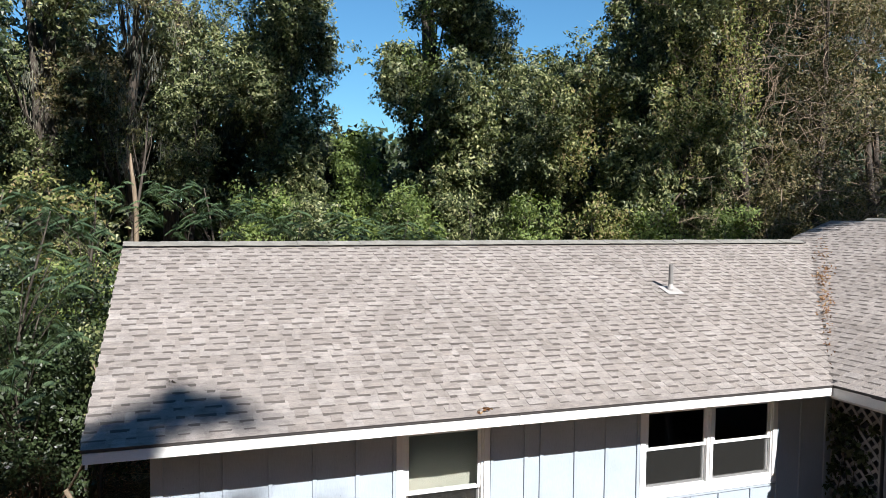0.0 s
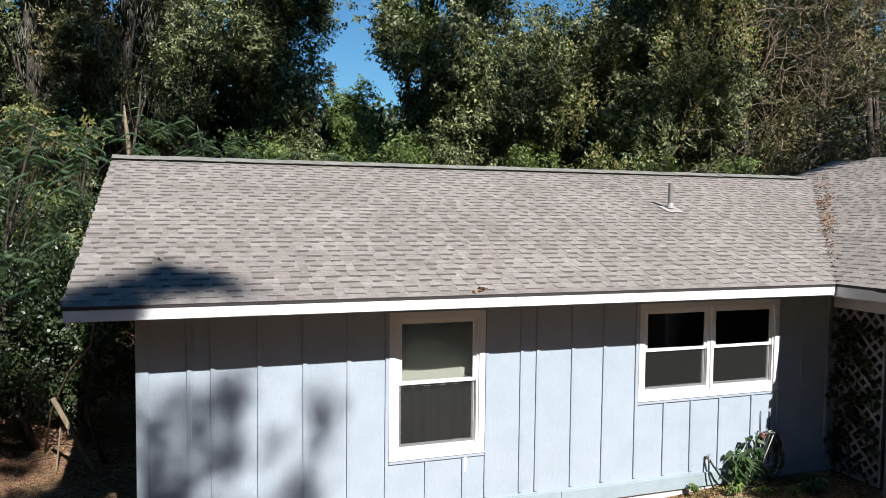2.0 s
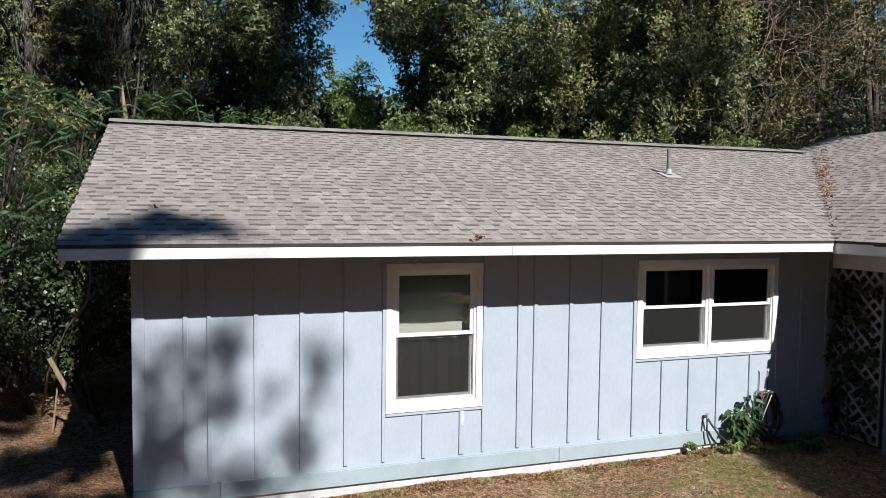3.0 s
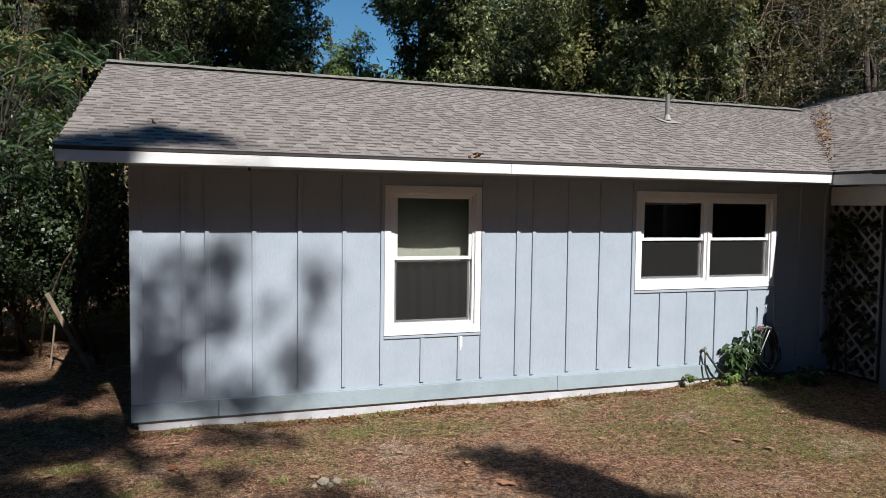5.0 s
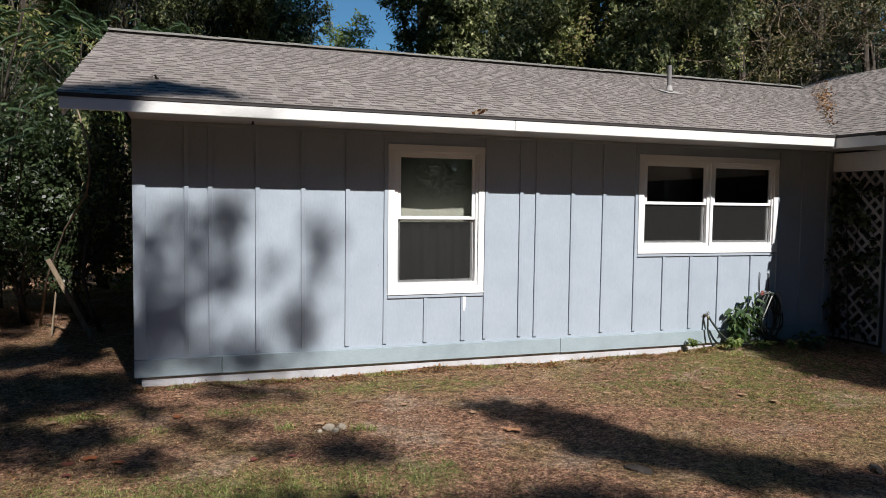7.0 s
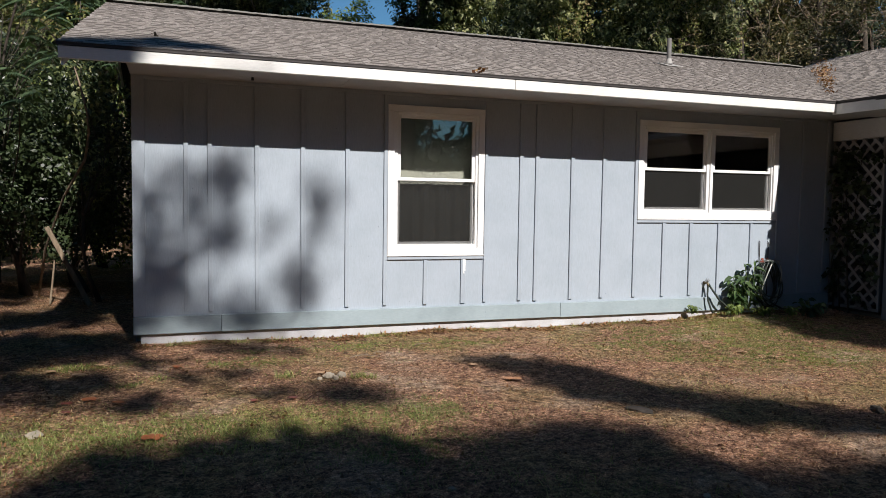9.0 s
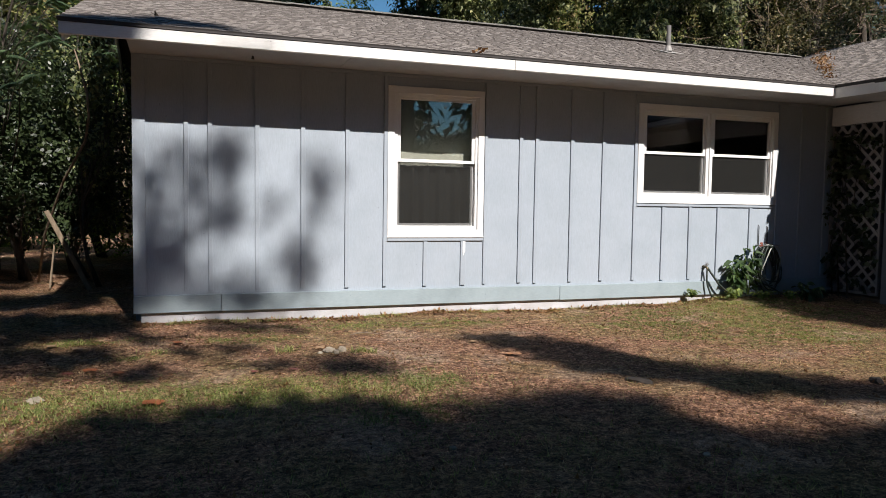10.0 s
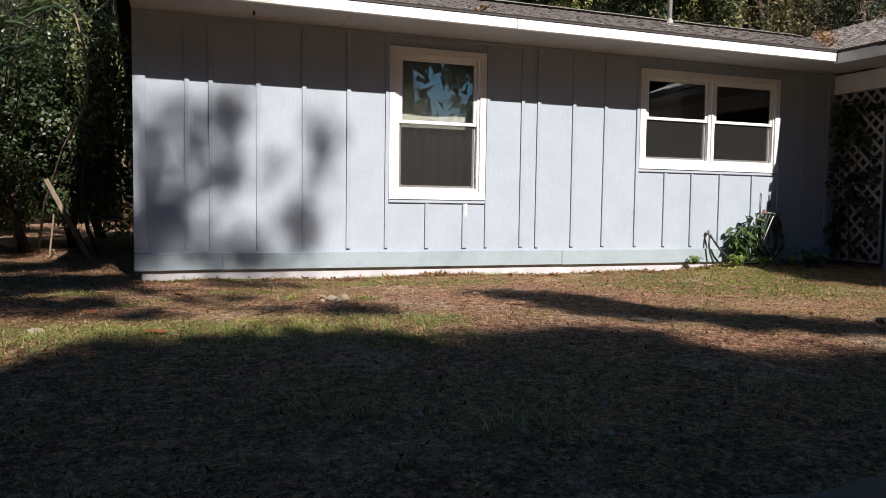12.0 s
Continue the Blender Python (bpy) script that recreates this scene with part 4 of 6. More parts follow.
def limbs(bm, base, tips, r0, sides=7, limb=0.36, upright=False):
    """A tapered, slightly crooked trunk with limbs that reach the given tips."""
    base = Vector(base)
    top = Vector((sum(t[0] for t in tips) / len(tips), sum(t[1] for t in tips) / len(tips), max(t[2] for t in tips)))
    if upright:
        top = Vector((base.x, base.y, top.z))
    pts, rad = [], []
    for i in range(9):
        u = i / 8
        p = base.lerp(top, u) + Vector((0.22 * math.sin(u * 5 + base.x), 0.2 * math.sin(u * 4 + base.y), 0))
        pts.append(p)
        rad.append(r0 * (1.25 if i == 0 else 1) * (1 - 0.86 * u))
    tube(bm, pts, rad, sides)
    for t in tips:
        t = Vector(t)
        k = max(1, min(7, int(8 * max(0.15, (t.z - base.z) / max(0.1, top.z - base.z) - 0.22))))
        a = pts[k]
        mid = a.lerp(t, 0.5) + Vector((random.uniform(-0.2, 0.2), random.uniform(-0.2, 0.2), 0.25))
        q = rad[k] * limb
        tube(bm, [a, a.lerp(mid, 0.5), mid, mid.lerp(t, 0.6), t], [q, q * 0.8, q * 0.6, q * 0.4, q * 0.12], 5)


def tree(name, base, blobs, mat, size, density, per, label, category, r0=0.16, bark=None, spread=0.16, ratio=0.30, lift=0.45, extra=(), limb=0.36):
    root = empty(name, *base)
    tagged(root, label, category)
    bm = bmesh.new()
    pick = blobs[:: max(1, len(blobs) // 14)]
    limbs(bm, base, [b[:3] for b in pick], r0, 7, limb, limb < 0.2)
    under(part("trunk", bm, bark or M_BARK, smooth=True), root)
    far = base[1] > 7 or base[1] < -8 or abs(base[0]) > 12
    c, n = crown_points(blobs, density)
    if base[1] > 7:                                      # the woods: finer, more numerous leaves, fewer on the far side
        keep = (n[:, 1] < 0.25) | (rng.uniform(size=len(n)) < 0.45)
        c, n, size, per, spread = c[keep], n[keep], size * 0.84, int(per * 1.9), spread * 0.62
    leaves = leaf_cloud(c, n, spread, per, size, lift, ratio)
    under(quads("crown", slim(leaves) if far else leaves, mat), root)
    for ob in extra:
        under(ob, root)
    return root


def vines(x0, x1, y, z0, z1, count, mat, size=0.10):
    """Hanging leafy strands."""
    cs = []
    for _ in range(count):
        x, yy = rng.uniform(x0, x1), y + rng.uniform(-0.4, 0.4)
        top, long = rng.uniform(z0 + 0.4 * (z1 - z0), z1), rng.uniform(0.6, 2.4)
        k = int(long / 0.07)
        u = np.linspace(0, 1, k)
        cs.append(np.stack([x + 0.10 * np.sin(u * 6 + x * 9), yy + 0.05 * np.sin(u * 9), top - long * u], axis=1))
    c = np.concatenate(cs)
    n = np.tile(np.array([0.0, -1.0, 0.2]), (len(c), 1))
    return tagged(quads("hanging_vine", slim(leaf_cloud(c, n, 0.06, 4, size * 0.85, 0.2)), mat), kind="stuff")


def moss(x0, x1, y0, y1, z0, z1, count):
    """Grey strands hanging from limbs."""
    tufts = []
    for _ in range(count):
        x, y, z = rng.uniform(x0, x1), rng.uniform(y0, y1), rng.uniform(z0, z1)
        k = 26
        b = np.array([x, y, z]) + rng.normal(size=(k, 3)) * (0.14, 0.14, 0.22)
        way = unit(np.array([0, 0, -1.0]) + rng.normal(size=(k, 3)) * 0.22)
        side = unit(np.cross(way, rng.normal(size=(k, 3))))
        L = rng.uniform(0.12, 0.38, k)
        tufts.append(blades(b, way, side, L, np.full(k, 0.011)))
    return quads("moss", np.concatenate(tufts), M_MOSS, None, "grey hanging moss")


def twigs(name, x0, x1, y0, y1, z0, z1, count, long, mat, r=0.012, flat=0.5):
    """A tangle of thin crooked branches."""
    bm = bmesh.new()
    for _ in range(count):
        p = Vector((rng.uniform(x0, x1), rng.uniform(y0, y1), rng.uniform(z0, z1)))
        d = Vector((rng.uniform(-1, 1), rng.uniform(-0.5, 0.4), rng.uniform(-flat, flat))).normalized()
        pts, q = [p.copy()], rng.uniform(0.5, 1.3) * r
        L = long * rng.uniform(0.4, 1.2)
        for i in range(5):
            d = (d + Vector((rng.uniform(-0.35, 0.35), rng.uniform(-0.3, 0.3), rng.uniform(-0.35, 0.3)))).normalized()
            p = p + d * L / 5
            pts.append(p.copy())
            if i in (1, 3):
                e = (d + Vector((rng.uniform(-0.9, 0.9), rng.uniform(-0.6, 0.6), rng.uniform(-0.8, 0.8)))).normalized()
                tube(bm, [p, p + e * L * 0.18, p + (e + Vector((0, 0, -0.2))) * L * 0.33], [q * 0.6, q * 0.45, q * 0.15], 3)
        tube(bm, pts, [q, q * 0.9, q * 0.75, q * 0.6, q * 0.4, q * 0.15], 4)
    return tagged(part(name, bm, mat), kind="stuff")


# far woods behind everything, so dense that no horizon shows; lower at the gap where the sky opens
cs = []
for i in range(13000):
    x, y = rng.uniform(-22, 40), rng.uniform(21.5, 27)
    top = 7.2 if 1.5 < x < 8 else 8.6 if 8 <= x < 15 else 10.8 + 1.2 * math.sin(x * 1.7)
    cs.append((x, y, top * rng.uniform() ** 0.8 + rng.uniform(-0.4, 0.6)))
cs = np.array(cs)
woods = quads("woods", slim(leaf_cloud(cs, np.tile(np.array([0, -1.0, 0.3]), (len(cs), 1)), 0.36, 16, 0.30, 0.5, 0.40)), M_LEAF_WOODS)
tagged(woods, "dark green woodland edge far behind the house", "woods", kind="stuff")
cs = np.array([(x, rng.uniform(-38, -32), rng.uniform(0, 3.2 if 6 < x < 17 else 6)) for x in rng.uniform(-40, 40, 2600)])
woods2 = quads("woods", leaf_cloud(cs, np.tile(np.array([0, 1.0, 0.3]), (len(cs), 1)), 0.5, 9, 0.6, 0.5, 0.34), M_LEAF_WOODS)
tagged(woods2, "dark green trees along the far side of the yard", "woods", kind="stuff")

# moss-hung oaks
tree("oak_tree", (-7.0, 20, -0.1), column(-6.6, 19.5, 2.5, 13.5, 2.6, 34, (0.7, 1.25), 1.6), M_LEAF_VINE, 0.15, 6.5, 12, "tall oak hung with grey moss and vines", "tree", 0.30,
     extra=[moss(-8.5, -4.6, 17.2, 19.0, 6.5, 12.5, 80)])
tree("oak_tree", (-3.6, 20.5, -0.1), column(-3.6, 19.8, 7.6, 13.8, 2.2, 22, (0.7, 1.2), 1.6), M_LEAF_OLIVE, 0.14, 6.5, 12, "tall oak hung with grey moss above deep shade", "tree", 0.28,
     extra=[moss(-4.6, -0.8, 15.8, 18.2, 5.6, 11.5, 110)])
bm = bmesh.new()
tube(bm, [(-3.34, 14.0, -0.1), (-3.38, 14.0, 2.5), (-3.37, 14.0, 4.4), (-3.42, 14.0, 5.1), (-3.48, 14.0, 5.6), (-3.5, 14.05, 6.0)], [0.08, 0.07, 0.065, 0.06, 0.05, 0.02], 9)
tagged(part("dead_trunk", bm, M_BOARD, smooth=True), "pale bare trunk standing in deep shade", "tree trunk")
tree("young_tree", (-1.9, 18, -0.1), column(-1.9, 17.2, 4.8, 10.6, 1.0, 44, (0.35, 0.6)), M_LEAF_VINE, 0.12, 8, 12, "light green tree in sun before darker oaks", "tree", 0.12)
tree("tree", (-3.4, 14.2, -0.1), [(-3.3, 14.4, 7.0, 0.5, 0.5, 0.5), (-3.6, 14.6, 6.6, 0.5, 0.4, 0.4), (-3.0, 14.6, 6.9, 0.4, 0.4, 0.5)], M_LEAF_OLIVE, 0.10, 3, 8, "slender bare-stemmed tree in the shade", "tree", 0.11, M_BARK)
# vine towers on either side of the sky gap
tree("vine_covered_tree", (0.8, 16.4, -0.1), column(0.65, 16.4, 1.0, 14.2, 1.35, 66, (0.55, 1.0), 1.5) + [(1.75, 15.6, 10.3, 0.5, 0.5, 0.5), (1.8, 15.6, 9.6, 0.6, 0.5, 0.5), (1.95, 15.6, 9.0, 0.5, 0.5, 0.4), (1.75, 15.6, 8.4, 0.55, 0.5, 0.5), (1.9, 15.6, 7.7, 0.55, 0.5, 0.45), (1.9, 15.6, 7.1, 0.5, 0.4, 0.4), (2.75, 15.5, 9.6, 0.22, 0.1, 0.12), (3.0, 15.5, 9.25, 0.16, 0.1, 0.12), (2.55, 15.5, 8.9, 0.2, 0.1, 0.1)], M_LEAF_VINE, 0.14, 9, 12, "tall tree wrapped in dark green vines", "tree", 0.28,
     extra=[vines(-0.6, 2.1, 14.8, 4, 12, 30, M_LEAF_VINE)])
tree("leafy_shrub", (2.7, 14.4, -0.1), column(2.7, 14.3, 2.2, 6.7, 0.55, 34, (0.28, 0.45)), M_LEAF_LIGHT, 0.11, 10, 12, "bright yellow-green shrub in full sun", "shrub", 0.06)
tree("vine_covered_tree", (5.0, 14.8, -0.1), column(5.05, 14.6, 1.0, 14.2, 1.40, 72, (0.5, 0.95), 1.5), M_LEAF_VINE, 0.14, 10, 13, "tall tree draped in sunlit green vines", "tree", 0.26,
     extra=[vines(3.7, 6.6, 12.9, 4, 12, 40, M_LEAF_LIGHT)])
tree("tree", (10.0, 20.5, -0.1), column(10.2, 19.6, 3.0, 10.0, 2.4, 34, (0.8, 1.2), 1.2), M_LEAF_VINE, 0.17, 6, 12, "green tree standing farther back in the woods", "tree", 0.2)
tree("tree", (8.6, 13.2, -0.1), column(8.6, 13.1, 1.5, 8.8, 1.8, 38, (0.6, 1.1), 1.5), M_LEAF_VINE, 0.13, 7.5, 12, "dense dark green tree behind the roof", "tree", 0.22,
     extra=[vines(7.2, 10.0, 10.9, 4, 9, 60, M_LEAF_YELLOW)])
tree("tree", (10.8, 11.6, -0.1), column(11.0, 11.7, 1.5, 14.0, 2.0, 58, (0.6, 1.1), 1.6), M_LEAF_VINE, 0.135, 7.5, 12, "tall dense tree with olive and green foliage", "tree", 0.24,
     extra=[vines(9.4, 12.6, 9.1, 4, 11, 80, M_LEAF_YELLOW), twigs("twig_tangle", 9.4, 12.8, 8.8, 9.8, 4.2, 10.5, 40, 1.3, M_TWIG)])
# thinning, brown-twigged trees at the wing's end
for bx, by, n in ((13.6, 10.8, 84), (16.6, 10.8, 84), (20.0, 11.5, 60)):
    tree("thinning_tree", (bx, by, -0.1), column(bx, by + 0.1, 2.0, 13.5, 2.1, n // 2, (0.6, 1.1), 1.4), M_LEAF_OLIVE, 0.105, 5.0, 11, "thinning autumn tree with olive leaves and bare twigs", "tree", 0.2, spread=0.2,
         extra=[twigs("twig_tangle", bx - 2.0, bx + 2.0, by - 2.0, by - 0.4, 3.6, 12.0, 190, 1.7, M_TWIG, 0.012)])
for bx, by, n in ((14.5, 14.5, 52), (16.6, 18.5, 50), (19.0, 15.5, 46), (21.8, 17.6, 48), (24.5, 15.5, 48), (-9.5, 16.0, 50)):
    tree("tree", (bx, by, -0.1), column(bx, by, 1.5, 15.2, 2.6, n, (0.7, 1.2), 0.8), M_LEAF_DARK, 0.17, 5.5, 12, "dark green tree filling the woods behind", "tree", 0.22)
tagged(twigs("fallen_branch", 12.2, 14.3, 7.2, 8.0, 4.2, 5.3, 16, 1.5, M_TWIG, 0.010, 0.25), "pale bare branches hanging behind the roof", "branch")

# taller trees of the woods, added to block sky: unseen crowns spread above all the others
for bx, by in ((-10.5, 17.5), (-6.3, 18.5), (-2.4, 19.0), (0.3, 18.0), (5.9, 17.5), (13.3, 16.5), (16.2, 16.0), (19.2, 16.5), (23.5, 17.5)):
    crown = [(bx + rng.normal() * 1.3, by + rng.normal() * 1.0, rng.uniform(15.2, 23.5), rng.uniform(1.5, 2.4), rng.uniform(1.5, 2.2), rng.uniform(0.9, 1.4)) for _ in range(13)]
    tree("offview_tree", (bx, by, -0.1), crown, M_LEAF_WOODS, 0.55, 0.62, 8, "added tall tree, its unseen crown blocking sky above the woods", "tree", 0.3, spread=0.4)

# undergrowth behind the ridge
for bx, by, top, r, mat, lab in ((-0.3, 11.5, 5.0, 0.7, M_LEAF_LIGHT, "bright green shrub behind the ridge"), (0.9, 11.0, 4.7, 0.6, M_LEAF_VINE, "green shrub behind the ridge"),
                                 (3.4, 11.2, 5.0, 0.8, M_LEAF_LIGHT, "yellow-green sunlit shrub behind the ridge"), (5.0, 10.9, 5.0, 0.8, M_LEAF_VINE, "yellow-green vine-covered shrub behind the ridge"),
                                 (6.6, 10.6, 4.9, 0.8, M_LEAF_LIGHT, "bright green shrub behind the ridge"), (8.1, 9.7, 4.8, 0.8, M_LEAF_YELLOW, "olive vine-covered shrub behind the ridge"),
                                 (9.5, 9.1, 4.6, 0.7, M_LEAF_LIGHT, "green shrub behind the ridge"), (11.0, 8.7, 4.5, 0.8, M_LEAF_LIGHT, "green shrub near the wing's roof"),
                                 (12.6, 8.6, 4.8, 0.8, M_LEAF_OLIVE, "olive shrub near the wing's roof")):
    tree("shrub", (bx, by, -0.1), column(bx, by, 1.5, top, r, 22, (0.3, 0.55), 0.3, 1.0), mat, 0.105, 8, 10, lab, "shrub", 0.05)

# side yard: yellowing vines, dark shrubs
tree("vine_thicket", (-5.2, 9.2, -0.1), [(rng.uniform(-7.4, -3.5), rng.uniform(8.0, 9.6), rng.uniform(2.0, 4.9), 0.5, 0.4, 0.38) for _ in range(46)], M_LEAF_YELLOW, 0.105, 6, 10, "thicket of yellowing vines beside the house", "thicket", 0.08)
for k, (bx, by, top) in enumerate(((-4.2, 4.4, 3.1), (-5.4, 3.9, 3.3), (-6.5, 4.6, 3.6), (-3.7, 5.6, 3.5), (-5.0, 6.2, 3.8), (-5.4, 3.1, 2.4), (-3.35, 4.6, 2.6), (-6.4, 6.4, 4.0))):
    tree("shrub", (bx, by, -0.1), column(bx, by, 0.62, top, 0.66, 40, (0.20, 0.44), 0.3, 1.0), M_LEAF_DARK, 0.074, 13, 14, "dense dark green evergreen shrub in the side yard", "shrub", 0.05, spread=0.085, ratio=0.27)
tree("shrub", (-3.0, 3.4, -0.1), column(-2.95, 3.3, 1.3, 2.9, 0.34, 22, (0.14, 0.26), 0.2, 1.0), M_LEAF_VINE, 0.070, 13, 14, "thin yellow-green shrub reaching past the house corner", "shrub", 0.03, spread=0.08, ratio=0.27)
bm = bmesh.new()
tube(bm, [(-3.85, 4.0, -0.08), (-3.7, 3.6, 0.6), (-3.35, 2.75, 1.3), (-3.04, 2.08, 1.72), (-2.98, 1.92, 2.0), (-2.995, 1.92, 2.24), (-3.07, 1.92, 2.56), (-3.12, 1.92, 2.74)], [0.018, 0.017, 0.016, 0.015, 0.015, 0.014, 0.011, 0.006], 7)
tagged(part("sapling_stem", bm, M_TWIG, smooth=True), "thin pale bare sapling stem among the shrubs", "sapling")
tree("shrub", (-3.5, 8.6, -0.1), column(-3.4, 8.2, 0.2, 3.4, 0.8, 26, (0.35, 0.55), 0.3, 1.0), M_LEAF_LIGHT, 0.10, 7, 10, "light green shrub beyond the side yard", "shrub", 0.05)
tree("shrub", (-6.0, 12.0, -0.1), column(-6.0, 12.0, 0.1, 2.8, 1.6, 26, (0.4, 0.7), 0.3, 1.0), M_LEAF_LIGHT, 0.11, 6, 10, "low light green brush far down the side yard", "shrub", 0.05)


# mimosas with ferny fronds
def frond(base, way, length, pairs=17):
    """One bipinnate leaf: a rib with rows of narrow pinnae."""
    way = unit(np.array(way, dtype=float))
    across = unit(np.cross(way, np.array([0.0, 0.0, 1.0])))
    up = np.cross(across, way)
    u = np.linspace(0.12, 1, pairs)
    rib = np.array(base) + way * (u * length)[:, None] + np.array([0, 0, -1.0]) * (0.62 * length * u ** 2)[:, None]
    L = length * 0.30 * np.sin(np.pi * (0.16 + 0.80 * u)) + 0.02
    out = []
    for s in (-1, 1):
        d = unit(across * s + way * 0.35 + np.array([0, 0, -0.62]))
        d = np.tile(d, (pairs, 1))
        side = np.tile(way, (pairs, 1))
        out.append(blades(rib, d, side, L, np.full(pairs, length / pairs * 0.40), 0.12))
    stem = blades(np.array([base]), np.array([way]), np.array([across]), [length], [0.006], 0.62)
    return np.concatenate(out + [stem])


def mimosa(base, rows, label, r0=0.05):
    root = empty("mimosa_tree", *base)
    tagged(root, label, "tree")
    bm = bmesh.new()
    limbs(bm, base, [s[:3] for s in rows], r0)
    under(part("trunk", bm, M_BARK, smooth=True), root)
    fr = []
    for x, y, z, n in rows:
        for k in range(n):
            a = 2 * math.pi * k / n + rng.uniform(0, 0.6)
            tilt = rng.uniform(0.0, 0.5)
            b = np.array([x, y, z]) + rng.normal(size=3) * 0.10
            fr.append(frond(b, (math.cos(a), math.sin(a) * 0.8 - 0.15, tilt), rng.uniform(0.20, 0.37)))
    under(quads("fronds", np.concatenate(fr), M_FROND), root)
    return root


mimosa((-4.3, 4.6, -0.1), [(-3.55, 3.2, 3.55, 9), (-3.75, 3.4, 3.95, 9), (-3.35, 3.6, 3.8, 8), (-3.6, 3.9, 4.3, 9), (-3.95, 3.6, 4.5, 8), (-4.35, 3.8, 4.0, 8), (-4.4, 3.2, 3.3, 8), (-3.5, 2.6, 3.0, 9),
                           (-4.0, 2.5, 2.7, 9), (-3.7, 2.1, 2.35, 8), (-4.5, 2.3, 2.4, 8), (-3.3, 4.4, 4.2, 7), (-4.9, 3.6, 3.7, 7)], "young mimosa with ferny fronds beside the roof")
def sprays(x0, x1, y, z0, z1, count, n):
    """Frond sprays spread along a row, at staggered heights."""
    return [(x0 + (x1 - x0) * (k + rng.uniform(0.2, 0.8)) / count, y + rng.uniform(-0.35, 0.35), rng.uniform(z0, z1), n) for k in range(count)]


mimosa((-3.6, 8.9, -0.1), sprays(-5.2, -2.6, 7.8, 3.7, 4.9, 12, 11), "mimosa with ferny fronds behind the rake", 0.07)
mimosa((-1.8, 9.2, -0.1), sprays(-2.8, -0.7, 8.0, 4.0, 5.0, 13, 11), "mimosa with blue-green ferny fronds behind the ridge", 0.07)
mimosa((0.4, 9.4, -0.1), sprays(-0.7, 1.5, 8.3, 3.9, 4.55, 10, 11), "mimosa with ferny fronds just above the ridge", 0.06)
mimosa((2.4, 9.4, -0.1), sprays(1.5, 3.4, 8.5, 3.9, 4.4, 8, 10), "low mimosa with ferny fronds above the ridge", 0.06)

# ---- oaks behind the camera whose shade falls on yard, wall and roof ----
RAY = np.array([0.17, -1.0, 0.87])


def shade_blob(x, y, z, r, s, squash=1.0):
    p = np.array([x, y, z]) + RAY * s
    return (p[0], p[1], p[2], r, r * 0.7, r * squash)


EDGE = [(-6.0, -6.2), (-3.2, -4.8), (-2.64, -3.72), (-2.52, -3.4), (-2.40, -3.12), (-2.2, -3.05), (-1.78, -3.05), (-1.25, -2.97), (-1.0, -3.17), (-0.9, -3.38), (-0.69, -3.28), (-0.33, -3.42), (0.23, -3.37), (0.44, -3.45), (0.54, -4.3), (0.94, -4.47), (1.5, -4.5), (5.0, -4.9)]
ex, ey = [p[0] for p in EDGE], [p[1] for p in EDGE]
canopy = []
for gx_ in np.arange(-5.6, 4.8, 0.31):
    edge = float(np.interp(gx_, ex, ey))
    for d in np.arange(0.46, 5.0, 0.33):
        if math.hypot(gx_ + 1.95, edge - d + 3.9) < 0.30 or math.hypot(gx_ + 0.82, edge - d + 3.62) < 0.32:
            continue
        canopy.append(shade_blob(gx_ + rng.uniform(-0.08, 0.08), edge - d + rng.uniform(-0.06, 0.06), -0.1, 0.37, 12.5 + rng.uniform(-1.0, 1.0)))
left_tree, right_tree = [b for b in canopy if b[0] < 1.0], [b for b in canopy if b[0] >= 1.0]
high_tree = []
# a long low limb
LIMB = ((0.40, -1.52, 0.06), (0.58, -1.70, 0.10), (0.80, -1.90, 0.13), (0.88, -2.28, 0.20), (0.93, -2.66, 0.25), (1.10, -2.84, 0.20), (1.28, -3.12, 0.18), (1.48, -3.44, 0.18), (1.72, -3.70, 0.18), (2.0, -3.90, 0.16), (2.7, -4.2, 0.21), (3.5, -4.5, 0.26))
for (x, y, r), (x2, y2, r2) in zip(LIMB, LIMB[1:]):
    for u in (0.0, 0.25, 0.5, 0.75):
        right_tree.append(shade_blob(x + (x2 - x) * u, y + (y2 - y) * u, -0.1, r + (r2 - r) * u, 12.5))
# small shadows on the lawn by the wall's corner
for x, y, r in ((-2.70, -1.42, 0.20), (-3.05, -1.42, 0.22), (-2.85, -1.55, 0.22), (-2.30, -2.08, 0.17), (-2.2, -2.12, 0.12), (-2.33, -0.92, 0.16), (-1.75, -1.50, 0.15), (-1.50, -1.54, 0.13), (-1.95, -1.42, 0.10), (-1.60, -0.40, 0.18), (-1.25, -0.46, 0.18),
                (-0.98, -2.30, 0.18), (-0.76, -2.36, 0.17), (-0.9, -2.5, 0.12), (-3.05, -1.85, 0.14), (-3.0, -0.25, 0.26), (-2.72, -0.22, 0.22), (-1.38, -2.02, 0.10), (-3.5, -0.6, 0.26), (-3.6, -1.5, 0.26), (-3.3, -1.3, 0.24), (-3.9, -2.0, 0.2), (-2.65, -0.42, 0.15), (-2.4, -0.3, 0.16), (-3.3, -0.45, 0.2), (-2.75, -1.85, 0.11), (-2.5, -1.5, 0.12), (-4.2, -1.0, 0.3), (-4.2, -0.2, 0.3)):
    left_tree.append(shade_blob(x, y, -0.1, r, 13.5))
